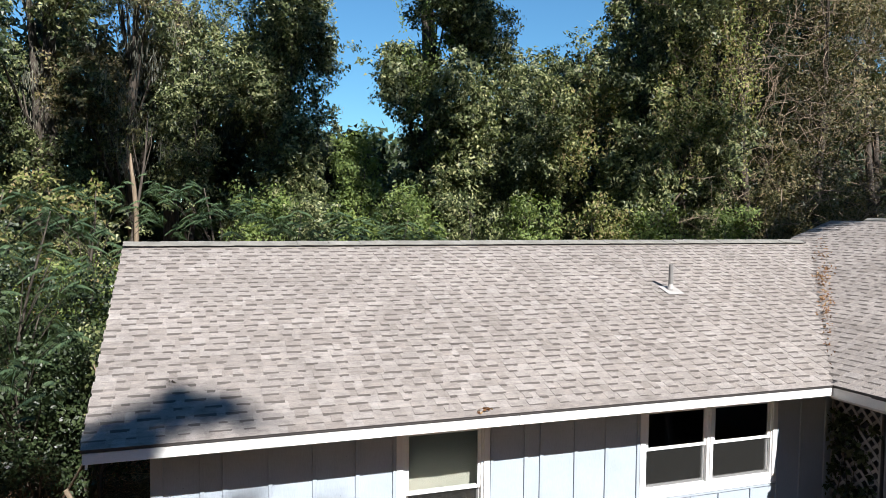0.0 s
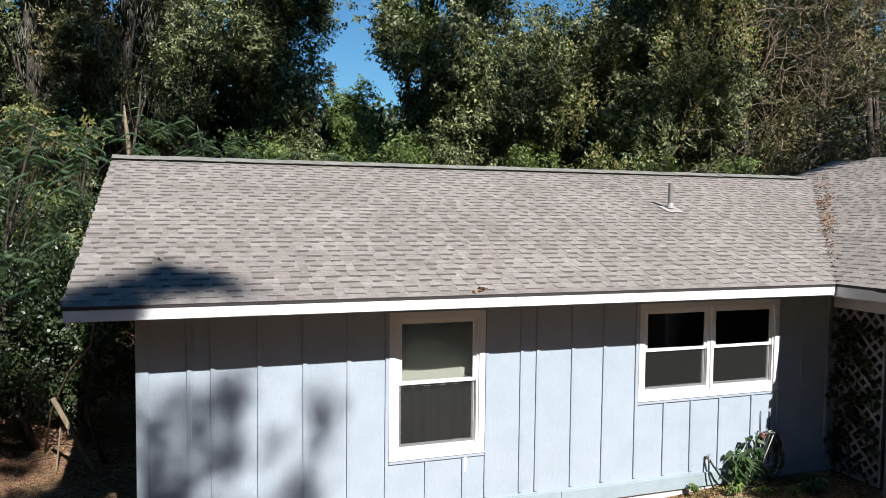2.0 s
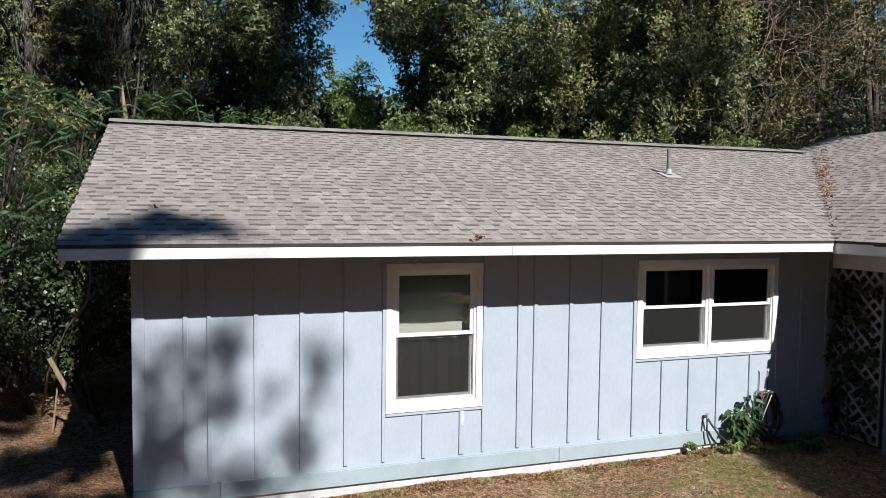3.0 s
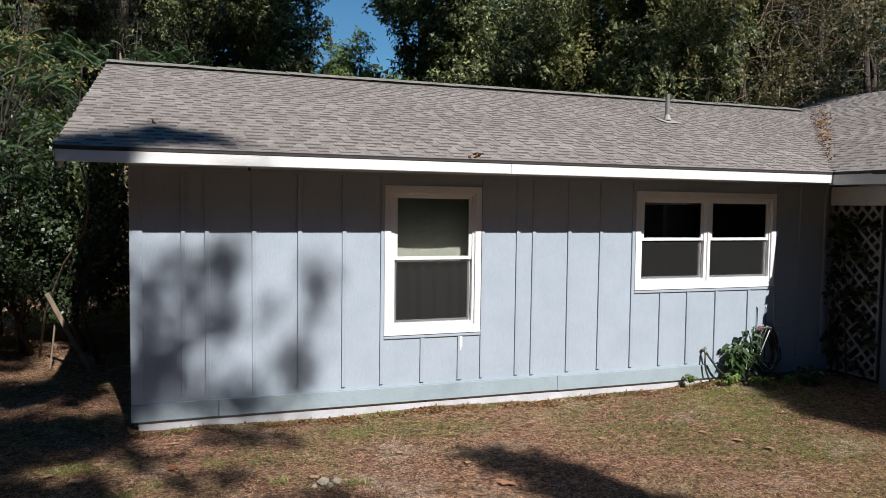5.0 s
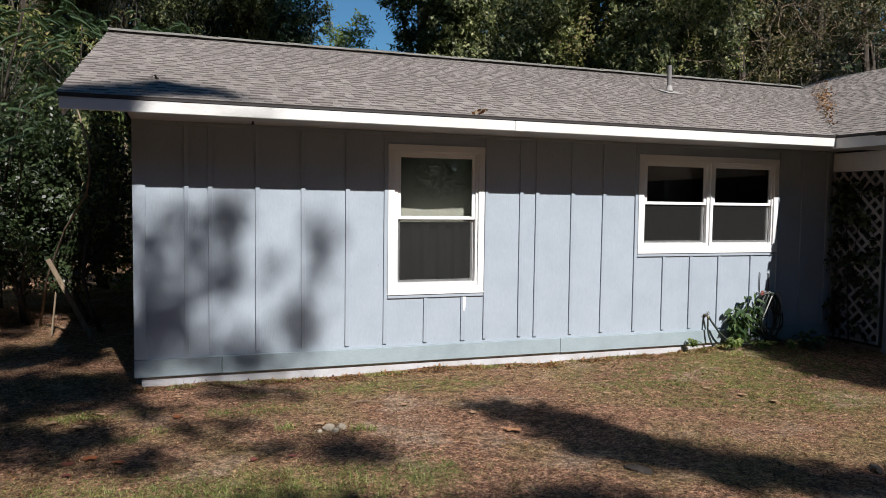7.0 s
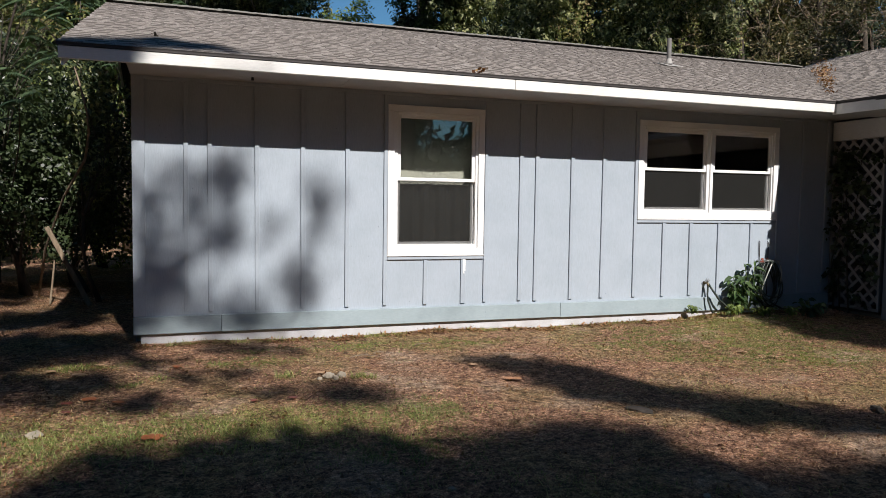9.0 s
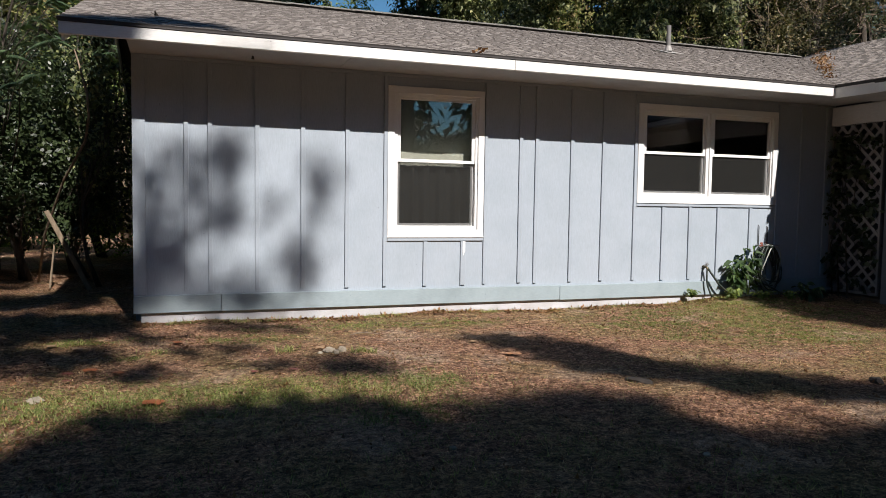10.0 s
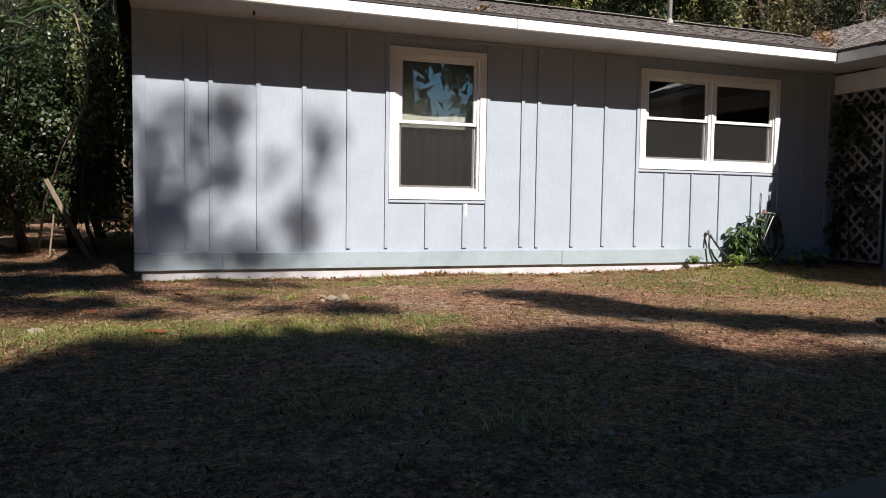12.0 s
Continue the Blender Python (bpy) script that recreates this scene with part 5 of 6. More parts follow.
# soft blots on the siding, the fascia and the lowest shingles
for x, z, r in ((-1.62, 1.57, 0.20), (-1.64, 1.42, 0.15), (-2.3, 1.25, 0.10), (-2.2, 0.65, 0.17), (-2.02, 0.55, 0.12), (-2.02, 1.1, 0.11), (-1.75, 0.62, 0.09), (-2.3, 0.1, 0.16), (-1.6, 0.05, 0.13), (-2.06, 1.52, 0.15), (-2.0, 1.35, 0.10), (-2.28, 0.98, 0.17), (-2.3, 0.75, 0.15), (-1.66, 1.05, 0.15), (-1.64, 0.85, 0.14), (-0.69, 1.24, 0.17), (-0.66, 1.08, 0.10), (-1.17, 0.95, 0.09), (-0.90, 0.52, 0.13), (-0.92, 0.36, 0.16), (-0.94, 0.18, 0.15), (-1.50, 0.22, 0.15), (-1.30, 0.10, 0.15), (-2.18, 0.42, 0.17), (-2.15, 0.20, 0.19), (-1.88, 0.16, 0.15), (-2.35, 0.55, 0.13), (-1.98, 0.80, 0.09)):
    high_tree.append(shade_blob(x, 0.02, z, r * 1.04, 16.5))
for x, y, r in ((-2.72, -0.34, 0.14), (-2.5, -0.28, 0.20), (-2.3, -0.28, 0.22), (-2.1, -0.22, 0.30), (-2.35, -0.08, 0.20), (-2.05, 0.0, 0.22), (-2.0, -0.28, 0.24), (-1.75, -0.30, 0.22), (-1.5, -0.42, 0.13), (-1.8, -0.16, 0.22), (-2.15, 0.06, 0.16)):
    high_tree.append(shade_blob(x, y, main_z(y), r, 20.0))
for _ in range(12):
    left_tree.append(shade_blob(rng.uniform(-6.5, -3.5), rng.uniform(2.2, 3.0), rng.uniform(0.9, 1.9), rng.uniform(0.22, 0.34), 17.0))
# dappled shade over the side yard
for _ in range(9):
    left_tree.append(shade_blob(rng.uniform(-7.2, -4.4), rng.uniform(1.8, 2.6), rng.uniform(0.5, 0.9), rng.uniform(0.24, 0.40), 18.0))
for x, y, r, n in ((-3.1, 1.75, 0.22, 7), (-3.2, 2.35, 0.25, 7), (-3.0, 0.35, 0.20, 6), (-3.6, 2.2, 0.24, 5), (-4.6, 2.1, 0.28, 6), (-3.6, 1.75, 0.22, 5), (-3.7, 0.35, 0.28, 8), (-4.6, 0.5, 0.32, 9), (-5.6, 1.2, 0.36, 8), (-2.85, 0.3, 0.22, 6), (-3.7, 1.1, 0.16, 3), (-4.5, 1.4, 0.25, 5)):
    for _ in range(n):
        left_tree.append(shade_blob(min(x + rng.normal() * 0.22, -2.5 - 0.17 * y - r), y + rng.normal() * 0.16, -0.1, r * rng.uniform(0.7, 1.1), 16.0))
# Unseen clumps added to widen the wing's shadow on the ground.
for x, y in ((4.72, -0.55), (4.64, -0.85), (4.60, -1.2), (4.60, -1.5), (4.64, -1.8), (4.76, -2.2), (4.92, -2.6), (5.1, -3.0), (5.3, -3.4)):
    right_tree.append(shade_blob(x, y, -0.05, 0.30, 13.0))
for _ in range(60):
    y = rng.uniform(-3.2, 0.0)
    right_tree.append(shade_blob(rng.uniform(4.78 + 0.45 * max(0.0, -1.8 - y), 6.4), y, -0.05, 0.32, 13.0))
tree("oak_tree", (-3.2, -17.0, -0.1), left_tree, M_LEAF_DARK, 0.18, 22, 8, "large shade oak standing in the front yard", "tree", 0.35, spread=0.10, limb=0.10)
tree("oak_tree", (-6.2, -20.5, -0.1), high_tree, M_LEAF_DARK, 0.115, 46, 6, "tall oak farther back in the front yard", "tree", 0.3, spread=0.10, limb=0.05)
tree("oak_tree", (5.5, -18.0, -0.1), right_tree, M_LEAF_DARK, 0.18, 22, 8, "large shade oak standing in the front yard", "tree", 0.35, spread=0.10, limb=0.10)


# tall woods, added out of view to block skylight, that close the yard on its other sides, kept under the rays that
# reach the house
def offview_tree(x, y, top, r, most=52):
    rows = []
    for _ in range(110):
        b = (x + rng.normal() * r * 0.6, y + rng.normal() * r * 0.6, rng.uniform(1.5, top), r * rng.uniform(0.35, 0.6), r * rng.uniform(0.35, 0.6), r * 0.5)
        if -12 < b[0] < 16 and b[2] + b[5] * 1.3 > 0.87 * (-4.2 - b[1] - b[4] * 1.3):
            continue
        rows.append(b)
    tree("offview_tree", (x, y, -0.1), rows[:most], M_LEAF_WOODS, 0.60, 0.66, 11, "added tall dark green tree out of view, blocking sky", "tree", 0.3, spread=0.4)


for x, y, top in ((-17, -26, 18), (-11, -27, 19), (-6, -30, 20), (0, -31, 20), (3.5, -31, 20), (20, -27, 18), (-16, -18, 17), (-17, -9, 18), (-16, 0, 18), (-15, 8, 16), (17, -19, 16), (21, -12, 17), (22, -3, 17),
                  (-9, -21, 12), (-3, -22, 13), (2.5, -23, 13), (-20, -20, 20), (-20, -13, 20), (-20, -4, 20), (-19, 4, 19), (24, -8, 20), (24, -16, 20), (-14, -23, 16), (-1, -27, 17), (1.5, -27, 16), (-7, -26, 17), (22, -22, 17)):
    offview_tree(x, y, top * (0.62 if y < -15 else 0.85), 4.0)
offview_tree(13.2, -27, 10, 2.6, 14)
offview_tree(16.5, -26, 9, 3.0, 12)

# high pines, added unseen to block skylight: crowns far overhead, above the rays that reach the house; their shade
# falls into the woods behind
sky_screen_left, sky_screen_right = [], []
for x, y, z, r in ((-4.9, 17.5, 7.4, 1.0), (-4.2, 17.5, 6.6, 1.1), (-3.8, 17.0, 5.5, 0.95), (-5.1, 17.0, 6.3, 0.8), (-4.4, 19.0, 7.6, 0.9), (-2.0, 16.5, 5.7, 0.8), (1.4, 14.3, 9.6, 0.65), (1.6, 14.3, 8.5, 0.7), (1.3, 14.3, 7.4, 0.72),
                   (0.9, 14.3, 6.2, 0.8), (0.0, 14.3, 5.5, 0.7), (0.5, 14.3, 8.3, 0.42), (3.2, 13.4, 5.7, 0.48), (3.3, 13.2, 4.9, 0.42), (6.6, 11.4, 6.7, 0.42), (6.8, 11.2, 5.9, 0.46),
                   (8.9, 9.4, 8.6, 0.45), (10.2, 9.3, 8.6, 0.5), (10.7, 9.3, 7.7, 0.62), (11.0, 9.2, 6.8, 0.65), (10.2, 9.2, 6.2, 0.55), (-5.4, 8.4, 2.6, 0.6)):
    s = 18.5
    for d in (0.0, 1.0) if -1.5 < x < 5 else (0.0,):                                 # a second clump shades what lies deeper
        b = shade_blob(x + 0.06 * (x + 2) * d, y + d, z + 0.1 * d, r, s)
        (sky_screen_left if x < 3.5 else sky_screen_right).append(b)
for _ in range(150):
    x, y = rng.uniform(-13, 15), rng.uniform(-15, 1)
    z = max(18.0, 9.5 - 0.87 * y) + rng.uniform(0.6, 4.5)
    hit = y + (z - 8.0) / 0.87
    if rng.uniform() < (0.75 if hit > 9.5 else 0.93):
        continue
    b = (x, y, z, rng.uniform(0.9, 1.5), rng.uniform(0.9, 1.5), 0.5)
    (sky_screen_left if x < 1 else sky_screen_right).append(b)
# Unseen slanted canopy, added only to cut skylight over the yard.
for _ in range(105):
    x, z = rng.uniform(-1.8, 12), rng.uniform(9.5, 21.0)
    y = 7.4 - (z - 3.3) / 0.87 + rng.uniform(-0.7, 0.7)
    b = (x + 0.17 * (7.4 - y), y, z, rng.uniform(0.8, 1.2), rng.uniform(0.6, 0.9), 0.4)
    (sky_screen_left if x < 1 else sky_screen_right).append(b)
tree("sky_screen_pine", (-7.0, -9.8, -0.1), sky_screen_left, M_LEAF_DARK, 0.24, 5.0, 12, "added unseen pine crowns blocking sky high over the yard", "tree", 0.2, spread=0.25, limb=0.05)
tree("sky_screen_pine", (14.5, -9.8, -0.1), sky_screen_right, M_LEAF_DARK, 0.24, 5.0, 12, "added unseen pine crowns blocking sky high over the yard", "tree", 0.2, spread=0.25, limb=0.05)

# a dark vine over the lattice, thickest beside the house wall
cs = []
while len(cs) < 150:
    y, z = rng.uniform(-0.70, -0.04), rng.uniform(0.1, 2.05)
    if noise.noise((y * 5.0, z * 4.0, 21)) + 0.9 * (y + 0.42) > -0.02:
        cs.append((5.945 + rng.normal() * 0.015, y, z))
cs = np.array(cs)
vine = empty("climbing_vine", 5.94, -0.3, -0.04)
tagged(vine, "dark green vine climbing the porch lattice", "vine")
bm = bmesh.new()
for y0, y1 in ((-0.12, -0.2), (-0.22, -0.45), (-0.35, -0.12)):
    tube(bm, [(5.945, y0, -0.06), (5.95, y0 + 0.06, 0.6), (5.945, (y0 + y1) / 2 - 0.05, 1.2), (5.95, y1, 1.95)], [0.010, 0.008, 0.006, 0.003], 5)
under(part("stem", bm, M_BARK, smooth=True), vine)
under(quads("leaves", leaf_cloud(cs, np.tile(np.array([-1.0, -0.3, 0.2]), (len(cs), 1)), 0.035, 7, 0.075, 0.2, 0.34), M_LEAF_DARK), vine)

# ---- small plants by the tap ----
def leafy_plant(name, base, stems, leaf, label, mat, height, spread_):
    root = empty(name, *base)
    tagged(root, label, "plant")
    bm = bmesh.new()
    ls = []
    for k in range(stems):
        a = rng.uniform(0, 2 * math.pi)
        h = height * rng.uniform(0.55, 1.0)
        tip = np.array(base) + np.array([math.cos(a) * spread_ * rng.uniform(0.2, 1), math.sin(a) * spread_ * 0.6 * rng.uniform(0.2, 1), h])
        b0 = np.array(base)
        tube(bm, [b0, b0 * 0.5 + tip * 0.5 + np.array([0, 0, 0.05]), tip], [0.007, 0.006, 0.003], 5)
        for u in np.linspace(0.25, 1.0, 7):
            for _ in range(2):
                p = b0 + (tip - b0) * u
                w = unit(np.array([rng.normal(), rng.normal() - 0.3, rng.uniform(-0.5, 0.4)]))
                nrm = unit(np.array([0, -0.5, 0.9]) + rng.normal(size=3) * 0.3)
                sd = unit(np.cross(nrm, w))
                L = leaf * rng.uniform(0.6, 1.2)
                mid = [p + w * L * v - np.array([0, 0, 0.42 * L * v * v]) for v in (0.0, 0.35, 0.72, 1.0)]
                for e in (-1, 1):
                    o = [sd * e * L * g + np.array([0, 0, 0.10 * L * g / 0.25]) for g in (0.24, 0.19)]
                    ls.append(np.array([[mid[0], mid[1] + o[0], mid[2] + o[1], mid[3]]]))
    under(part("stem_cluster", bm, M_LEAF_LIGHT), root)
    under(quads("leaves", np.concatenate(ls), mat), root)
    return root


leafy_plant("leafy_plant", (4.40, -0.16, -0.03), 9, 0.115, "broad-leaved green plant growing against the siding", M_LEAF_PLANT, 0.46, 0.20)
leafy_plant("leafy_plant", (4.58, -0.12, -0.03), 3, 0.125, "tall broad-leaved plant growing beside the hose", M_LEAF_PLANT, 0.70, 0.13)
leafy_plant("leafy_plant", (5.2, -0.45, -0.03), 6, 0.10, "low green weed at the edge of shade", M_LEAF_PLANT, 0.2, 0.22)
leafy_plant("weed", (4.15, -0.32, -0.01), 6, 0.055, "low green weed by the foundation", M_LEAF_LIGHT, 0.12, 0.2)
leafy_plant("weed", (4.55, -0.42, -0.01), 6, 0.05, "low green weed in thin grass", M_LEAF_LIGHT, 0.10, 0.2)
leafy_plant("weed", (4.85, -0.52, -0.01), 5, 0.05, "low green weed at the edge of shade", M_LEAF_LIGHT, 0.12, 0.18)
cs = np.array([(4.72, -0.16, 0.66), (4.76, -0.17, 0.64), (4.70, -0.18, 0.62)])
tagged(quads("red_leaf_sprig", leaf_cloud(cs, np.tile(np.array([0, -0.6, 0.8]), (3, 1)), 0.015, 2, 0.075, 0.4), M_REDLEAF), "reddish dying leaves at the plant's top", "leaf")
leafy_plant("weed", (3.75, -0.12, -0.01), 5, 0.045, "low green weed by the foundation", M_LEAF_LIGHT, 0.10, 0.14)


def grass_tuft(x, y, r, n, tall, label):
    base = np.stack([x + rng.normal(size=n) * r, y + rng.normal(size=n) * r * 0.7, np.zeros(n)], axis=1)
    base[:, 2] = [ground_height(a, b) - 0.004 for a, b, _ in base]
    a = rng.uniform(0, 2 * math.pi, n)
    way = unit(np.stack([np.cos(a) * 0.7, np.sin(a) * 0.7, rng.uniform(0.5, 1.4, n)], axis=1))
    side = np.stack([-np.sin(a), np.cos(a), np.zeros(n)], axis=1)
    return tagged(quads("grass_tuft", blades(base, way, side, rng.uniform(0.4, 1.0, n) * tall, np.full(n, 0.0028), 0.25), M_GRASS), label, "grass", group="grass tufts", kind="stuff")


for x, y, r, n, tall, lab in ((-1.25, -1.70, 0.05, 110, 0.12, "green grass tuft on the lawn"), (-0.72, -1.95, 0.06, 110, 0.10, "dark green grass tuft on the lawn"), (-2.85, -0.95, 0.07, 120, 0.10, "shaded grass tuft near the wall"),
                              (-2.2, -1.45, 0.08, 90, 0.06, "low green grass tuft on the lawn"), (-1.4, -0.6, 0.10, 110, 0.06, "low green grass tuft on the lawn"), (0.1, -0.12, 0.05, 70, 0.09, "dry grass tuft by the foundation"),
                              (3.75, -0.15, 0.12, 120, 0.08, "green grass tuft by the foundation"), (4.15, -0.45, 0.10, 120, 0.08, "green grass tuft by the foundation"), (-1.55, -4.75, 0.10, 140, 0.13, "long grass tuft in the shade"), (-1.0, -5.2, 0.12, 160, 0.14, "long grass tuft in the shade")):
    grass_tuft(x, y, r, n, tall, lab)


# ---- grass, thatch and leaf litter ----
def patchy(x, y):
    return 0.5 + 0.5 * noise.noise((x * 0.9 + 3, y * 0.9, 1)) + 0.35 * noise.noise((x * 2.7, y * 2.7, 5))


def bare(x, y):
    """Worn spots where the pale soil shows."""
    spot = math.exp(-((x - 0.1) / 0.75) ** 2 - ((y + 2.45) / 0.55) ** 2) + 0.7 * math.exp(-((x - 1.0) / 0.5) ** 2 - ((y + 3.2) / 0.4) ** 2)
    return spot + 0.6 * noise.noise((x * 1.9, y * 1.9, 11)) + 0.3 * noise.noise((x * 6, y * 6, 12)) > 0.42


def scatter(count, x0, x1, y0, y1, wish):
    pts = []
    while len(pts) < count:
        x, y = rng.uniform(x0, x1), rng.uniform(y0, y1)
        if y > -0.02 and x > X0 or x > 6.0 and y > WING_FRONT:
            continue
        if rng.uniform() < wish(x, y):
            pts.append((x, y, ground_height(x, y)))
    return np.array(pts)


SPOTS = ((3.4, -2.3, 0.7, 0.28), (4.4, -1.15, 0.7, 0.4), (2.5, -1.9, 0.45, 0.2), (4.0, -0.55, 0.8, 0.3), (2.9, -0.75, 0.7, 0.3), (3.4, -1.6, 0.8, 0.4), (2.3, -1.25, 0.5, 0.25), (0.45, -0.7, 0.5, 0.22), (-1.45, -1.05, 0.35, 0.2), (-0.82, -3.6, 0.3, 0.25), (-0.55, -0.5, 0.45, 0.2), (-2.75, -0.85, 0.3, 0.15), (-2.35, -1.55, 0.14, 0.1))


def green_spots(x, y):
    """Patches where green grass has closed over the thatch."""
    g = sum(math.exp(-((x - px) / rx) ** 2 - ((y - py) / ry) ** 2) for px, py, rx, ry in SPOTS)
    return min(1.0, 1.3 * g) * (1.0 if noise.noise((x * 6, y * 6, 15)) + 0.6 * noise.noise((x * 15, y * 15, 8)) > -0.12 else 0.15)


def green_wish(x, y):
    g = max(0.0, patchy(x, y) - 0.35)
    lush = math.exp(-((y + 2.95) / 0.5) ** 2) * (1 if x < -0.5 else 0.25)
    if noise.noise((x * 7.5, y * 7.5, 9)) + 0.6 * noise.noise((x * 19, y * 19, 3)) < -0.05:
        return 0.02
    if bare(x, y):
        return 0.03
    near_tap = green_spots(x, y)
    return min(1.0, near_tap + 0.05 + (0.9 if x < 0.3 else 1.0) * g * g + 0.9 * lush + (0.3 if y < -4 and x < 0.5 else 0))


def blade_field(name, pts, mat, long, wide, lean, label, category):
    n = len(pts)
    a = rng.uniform(0, 2 * math.pi, n)
    l = rng.uniform(*lean, n)
    way = unit(np.stack([np.cos(a) * l, np.sin(a) * l, np.full(n, 1.0)], axis=1))
    side = np.stack([-np.sin(a), np.cos(a), np.zeros(n)], axis=1)
    L = rng.uniform(*long, n)
    ob = quads(name, slim(blades(pts + np.array([0, 0, -0.004]), way, side, L, rng.uniform(*wide, n), 0.15)), mat)
    return tagged(ob, label, category, kind="stuff")


blade_field("grass", scatter(85000, -4.6, 5.6, -6.6, 0.6, green_wish), M_GRASS, (0.014, 0.036), (0.0020, 0.0040), (0.8, 3.2), "thin green lawn grass growing in patches", "grass")
blade_field("grass", scatter(64000, -3.3, 5.0, -4.1, -0.05, green_spots), M_GREEN, (0.014, 0.040), (0.0022, 0.0046), (0.7, 3.0), "fresh green grass in small patches", "grass")
blade_field("grass", scatter(9000, -4.6, 2.0, -6.5, -2.4, lambda x, y: green_wish(x, y) ** 2), M_GRASS, (0.04, 0.085), (0.0016, 0.003), (0.4, 1.6), "longer tufted green grass in the yard", "grass")
def lush(x, y):
    """The greener band of the lawn, widening away from the house's corner."""
    wide = 0.26 + 0.16 * max(0.0, min(1.6, -1.3 - x))
    g = math.exp(-((y + 2.92 + 0.06 * max(0, -2.2 - x)) / wide) ** 2)
    return g * (1.0 if noise.noise((x * 5, y * 5, 9)) + 0.5 * noise.noise((x * 14, y * 14, 3)) > -0.25 else 0.2)


blade_field("grass", scatter(45000, -5.0, -0.3, -4.3, -1.9, lush), M_GREEN, (0.014, 0.042), (0.0018, 0.0038), (0.8, 3.6), "short fresh green grass in a sunlit band", "grass")
blade_field("grass", scatter(45000, -5.0, -0.3, -4.3, -1.9, lush), M_GRASS, (0.014, 0.042), (0.0018, 0.0036), (0.8, 3.6), "short light green grass in a sunlit band", "grass")
blade_field("thatch", scatter(190000, -4.8, 6.0, -5.6, 1.5, lambda x, y: (1.0 if noise.noise((x * 6.5, y * 6.5, 2)) + 0.7 * noise.noise((x * 16, y * 16, 4)) > 0.0 else 0.15) * (0.3 if bare(x, y) else 1.0) * (1.0 - 0.7 * green_spots(x, y))), M_STRAW, (0.010, 0.034), (0.0018, 0.0042), (0.5, 4.0), "dry straw-coloured thatch lying on the soil", "thatch")
pts = scatter(70000, -6.5, 6.0, -6.5, 6.0, lambda x, y: 0.45 + (0.4 if x < -2.5 else 0))
way = unit(rng.normal(size=pts.shape) * np.array([1, 1, 0.55]))
L = rng.uniform(0.008, 0.030, len(pts))
tagged(quads("leaf_litter", slim(blades(pts + np.array([0, 0, 0.010]), way, unit(np.cross(way, np.array([0.1, 0.05, 1.0]))), L, L * 0.32)), M_DRYLEAF), "small dry brown leaves scattered over the yard", "leaf litter", kind="stuff")

# weeds and litter along the foundation
pts = scatter(2600, -2.45, 5.0, -0.16, -0.03, lambda x, y: max(0.03, 0.2 + noise.noise((x * 2.3, 0, 7)) + 0.5 * noise.noise((x * 6, 0, 2))))
blade_field("foundation_weeds", pts, M_GRASS, (0.02, 0.075), (0.002, 0.0045), (0.3, 1.5), "thin weeds growing along the foundation", "weeds")
pts = scatter(2600, -2.45, 5.2, -0.22, -0.03, lambda x, y: max(0.05, 0.4 + noise.noise((x * 3.1, 2, 7))))
way = unit(rng.normal(size=pts.shape) * np.array([1, 1, 0.5]))
L = rng.uniform(0.015, 0.05, len(pts))
tagged(quads("foundation_litter", blades(pts + np.array([0, 0, 0.012]), way, unit(np.cross(way, np.array([0.1, 0.05, 1.0]))), L, L * 0.3), M_DRYLEAF), "dry leaf scraps drifted against the foundation", "leaf litter", kind="stuff")

# dry leaves caught in the roof valley and at the eave
cs = []
for _ in range(120):
    u = min(0.95, abs(rng.normal() * 0.14 + (0.42 if rng.uniform() < 0.6 else 0.72)))
    y = EAVE_Y + u * (RIDGE_Y - EAVE_Y)
    x = 5.235 + u * (VALLEY_X - 5.235) + rng.normal() * 0.07 - 0.04
    z = max(main_z(y), EAVE_Z + (x - wing_x(y)) * (WING_RIDGE_Z - EAVE_Z) / (WING_RIDGE_X - 5.235)) if x > wing_x(y) else main_z(y)
    cs.append((x, y, max(main_z(y), z) + 0.012 + 0.05 * abs(rng.normal())))
cs = np.array(cs)
tagged(quads("valley_leaves", leaf_cloud(cs, np.tile(np.array([0, -0.5, 1.0]), (len(cs), 1)), 0.03, 4, 0.042, 0.5), M_DRYLEAF), "dry brown leaves and twigs caught in the roof valley", "leaf litter", kind="stuff")
cs = np.array([(0.74 + rng.normal() * 0.035, -0.62 + rng.normal() * 0.02, main_z(-0.62) + 0.02) for _ in range(7)])
tagged(quads("roof_sprig", leaf_cloud(cs, np.tile(np.array([0, -0.5, 1.0]), (len(cs), 1)), 0.015, 2, 0.06, 0.5), M_DRYLEAF), "dry leaf sprig lying at the eave", "leaf")
cs = np.array([(-2.23 + rng.normal() * 0.01, 0.31, main_z(0.31) + 0.012) for _ in range(3)])
tagged(quads("roof_leaf", leaf_cloud(cs, np.tile(np.array([0, -0.5, 1.0]), (len(cs), 1)), 0.01, 2, 0.045, 0.5), M_BARK), "small dark leaf lying on the shingles", "leaf")

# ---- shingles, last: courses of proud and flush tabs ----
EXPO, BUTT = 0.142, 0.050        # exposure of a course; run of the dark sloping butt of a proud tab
SLOPE = math.atan(PITCH)
widths = (0.08, 0.105, 0.13, 0.16, 0.20)


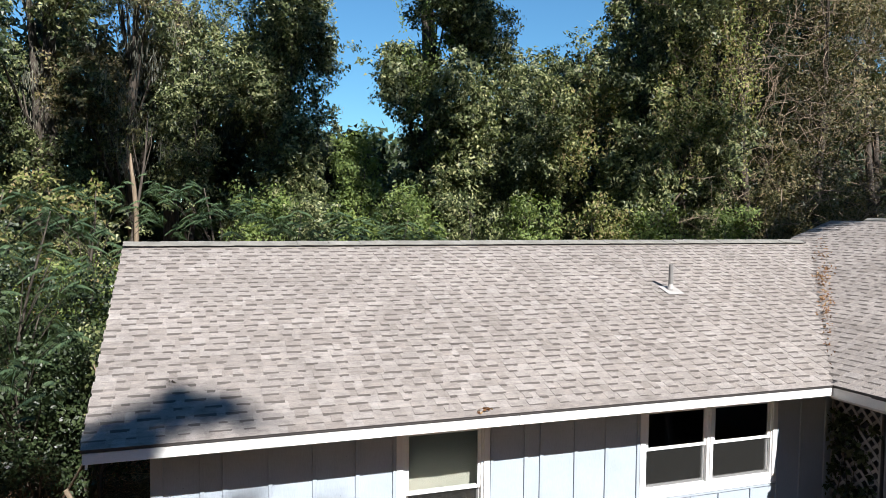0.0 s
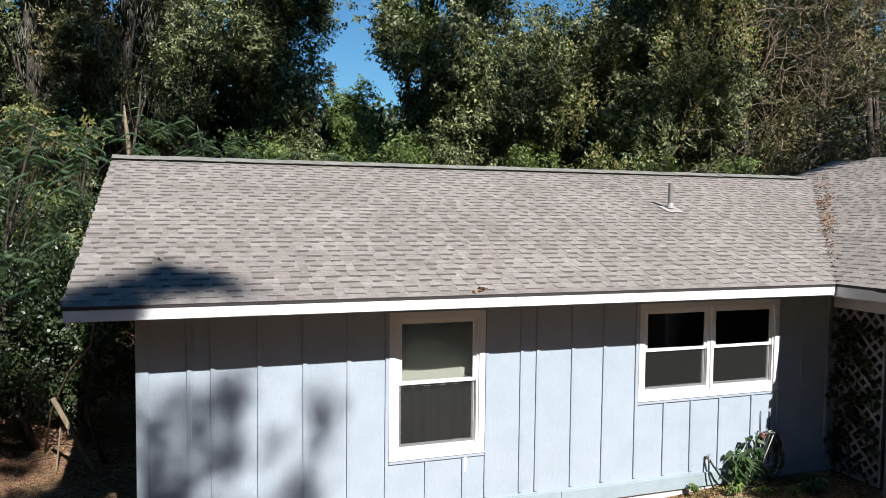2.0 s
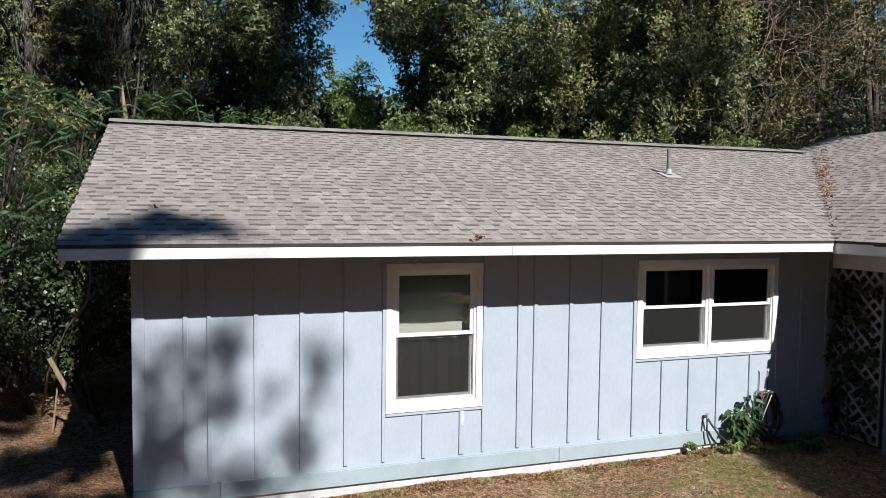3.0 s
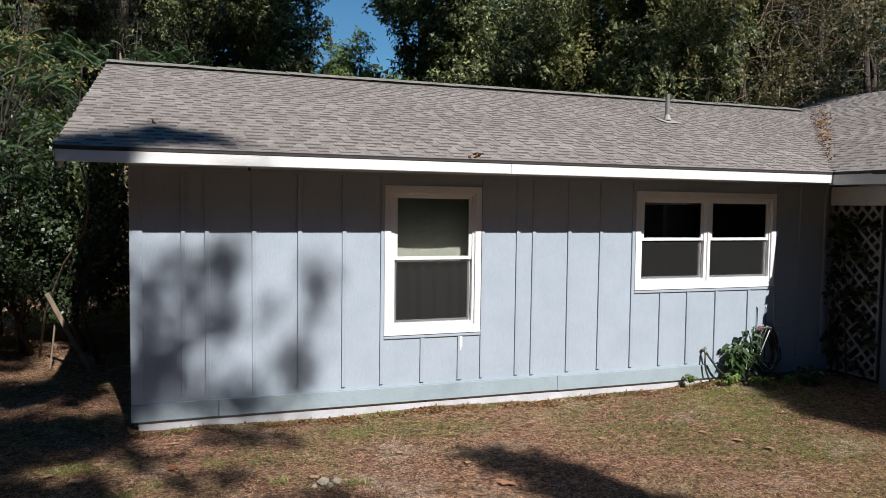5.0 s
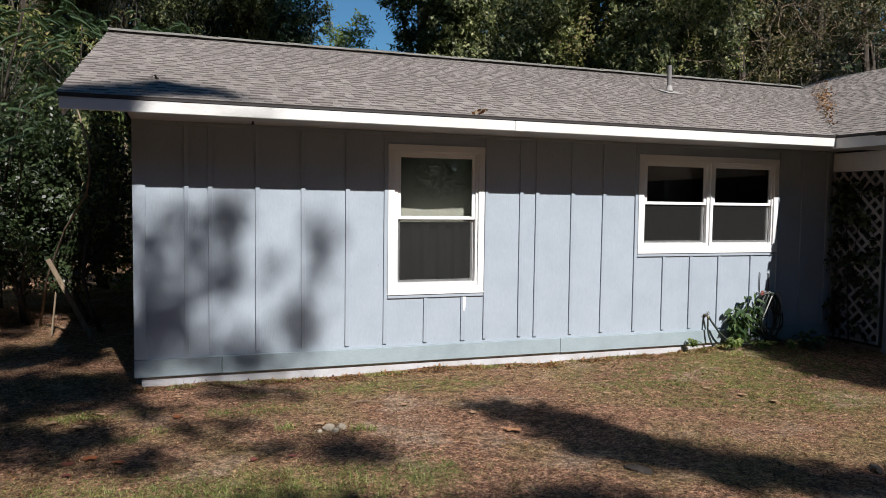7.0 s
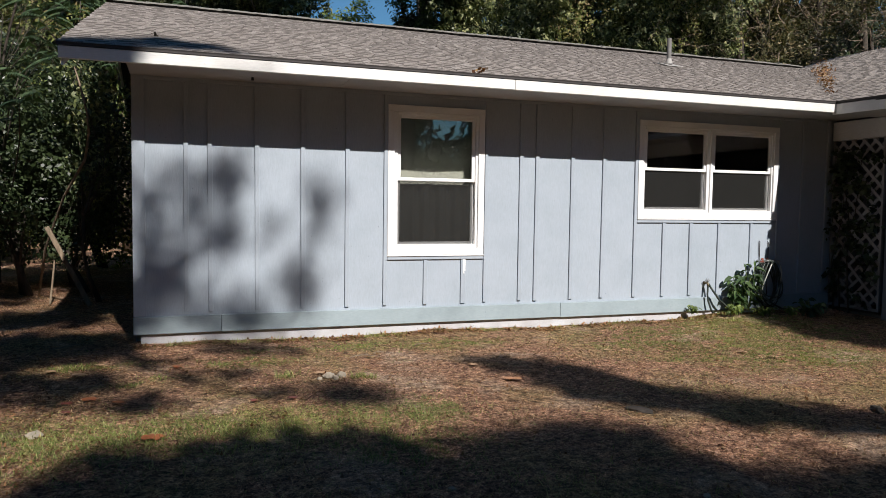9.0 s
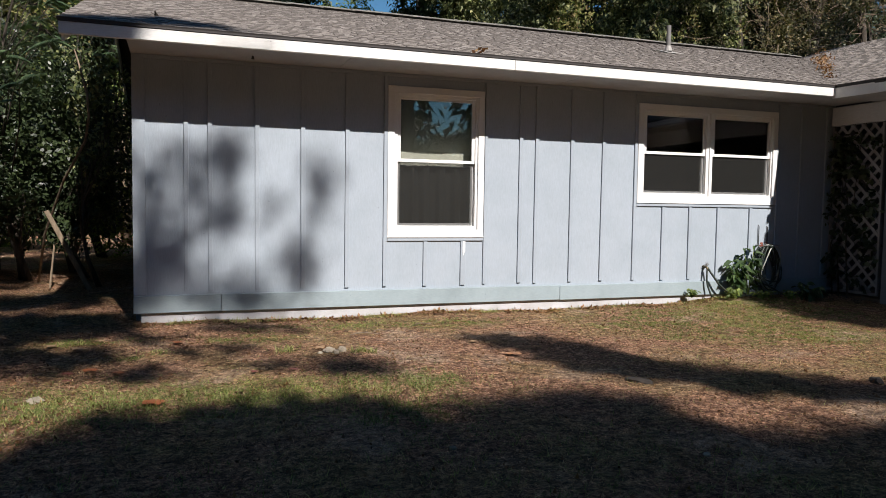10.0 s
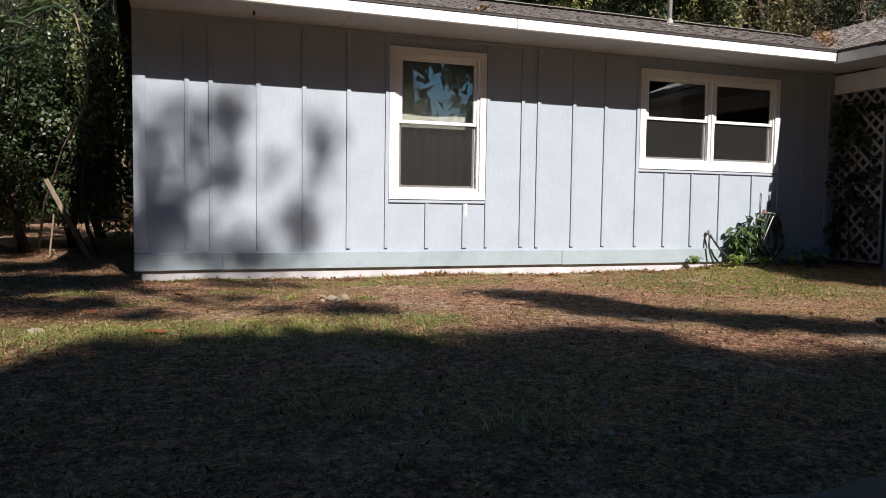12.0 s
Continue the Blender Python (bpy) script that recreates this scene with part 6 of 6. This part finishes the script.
def tab_mesh(w, proud):
    """One tab: its lower edge stands proud, its head tucks under the course above."""
    bm = bmesh.new()
    low, high, long = proud, 0.0012, EXPO + 0.03
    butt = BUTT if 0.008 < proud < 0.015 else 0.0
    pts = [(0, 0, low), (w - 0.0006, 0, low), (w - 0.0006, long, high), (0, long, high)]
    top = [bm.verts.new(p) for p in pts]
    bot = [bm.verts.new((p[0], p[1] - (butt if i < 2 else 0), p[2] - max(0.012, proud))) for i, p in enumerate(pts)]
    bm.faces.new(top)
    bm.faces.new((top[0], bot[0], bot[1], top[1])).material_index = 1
    for i in range(1, 4):
        j = (i + 1) % 4
        bm.faces.new((top[i], bot[i], bot[j], top[j]))
    return mesh_of("shingle", bm)


tabs = {}
for w in widths:
    for proud in (0.004, 0.0100, 0.018):
        me = tab_mesh(w, proud)
        me.materials.append(M_SHINGLE)
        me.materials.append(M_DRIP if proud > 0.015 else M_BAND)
        tabs[w, proud] = me


def course_tabs(u0, u1):
    """Random widths along one course, proud and flush by turns."""
    u, k = u0, random.randint(0, 1)
    while u < u1 - 0.06:
        w = random.choice(widths)
        yield u, min(w, 9), (0.0100 if k % 2 else 0.004)
        u += w
        k += 1


def lay(parent, frame_m, runs, near):
    """runs: course number -> (start, end) along the eave. Near courses are single shingles, the rest one joined field."""
    vs, fs, dark = [], [], []
    for c, (u0, u1) in runs.items():
        for u, w, proud in course_tabs(u0, u1):
            wob = random.uniform(-0.004, 0.004)
            if near(c, u):
                if c == 0:                                   # doubled starter course at the eave
                    wob, proud = 0.0, 0.018
                ob = part("shingle", tabs[w, proud], M_SHINGLE, parent)
                ob.matrix_local = frame_m @ Matrix.Translation((u, c * EXPO + wob, 0.002))
            else:
                b = len(vs)
                end = min(w - 0.0006, max(0.03, u1 - u))
                for x, y, z in ((0, 0, proud), (end, 0, proud), (end, EXPO + 0.03, 0.0012), (0, EXPO + 0.03, 0.0012)):
                    vs.append(frame_m @ Vector((u + x, c * EXPO + wob + y, z + 0.002)))
                for x, y, z in ((0, 0, proud), (end, 0, proud), (end, EXPO + 0.03, 0.0012), (0, EXPO + 0.03, 0.0012)):
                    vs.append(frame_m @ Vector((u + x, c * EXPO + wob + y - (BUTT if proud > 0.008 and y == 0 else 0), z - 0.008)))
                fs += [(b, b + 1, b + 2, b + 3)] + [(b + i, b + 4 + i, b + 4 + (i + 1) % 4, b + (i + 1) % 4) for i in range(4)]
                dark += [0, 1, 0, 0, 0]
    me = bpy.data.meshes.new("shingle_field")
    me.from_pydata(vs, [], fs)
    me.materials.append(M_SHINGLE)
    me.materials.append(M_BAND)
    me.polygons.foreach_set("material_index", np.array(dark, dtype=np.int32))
    ob = part("shingle_field", me, M_SHINGLE, parent)
    tagged(ob, "courses of grey-brown laminated shingles", kind="stuff")


main_frame = Matrix.Translation((RAKE_X, EAVE_Y - 0.012, EAVE_Z - 0.012 - 0.012 * PITCH)) @ Matrix.Rotation(SLOPE, 4, "X")
length = (RIDGE_Y - EAVE_Y) / math.cos(SLOPE)
rows_n = int(length / EXPO)
runs = {c: (-0.01 - 0.012 * (c % 2), 5.235 - RAKE_X + (c + 0.6) * EXPO * math.cos(SLOPE) * (VALLEY_X - 5.235) / (RIDGE_Y - EAVE_Y)) for c in range(rows_n)}
lay(roof, main_frame, runs, lambda c, u: c < 7)

wing_pitch = math.atan((WING_RIDGE_Z - EAVE_Z) / (WING_RIDGE_X - 5.235))
# along -y, rising towards +x
wing_turn = Matrix.Rotation(-math.pi / 2 + math.atan(SKEW), 4, "Z") @ Matrix.Rotation(wing_pitch, 4, "X")
wing_frame = Matrix.Translation((5.225, EAVE_Y, EAVE_Z - 0.014)) @ wing_turn
wruns = {}
for c in range(int((WING_RIDGE_X - 5.235) / math.cos(wing_pitch) / EXPO)):
    d = c * EXPO * math.cos(wing_pitch)
    back = min(d * (RIDGE_Y - EAVE_Y) / (VALLEY_X - 5.235), WING_BACK - EAVE_Y)
    wruns[c] = (-back - 0.02, 3.2)
lay(wing, wing_frame, wruns, lambda c, u: c < 22 and u < 0.75)
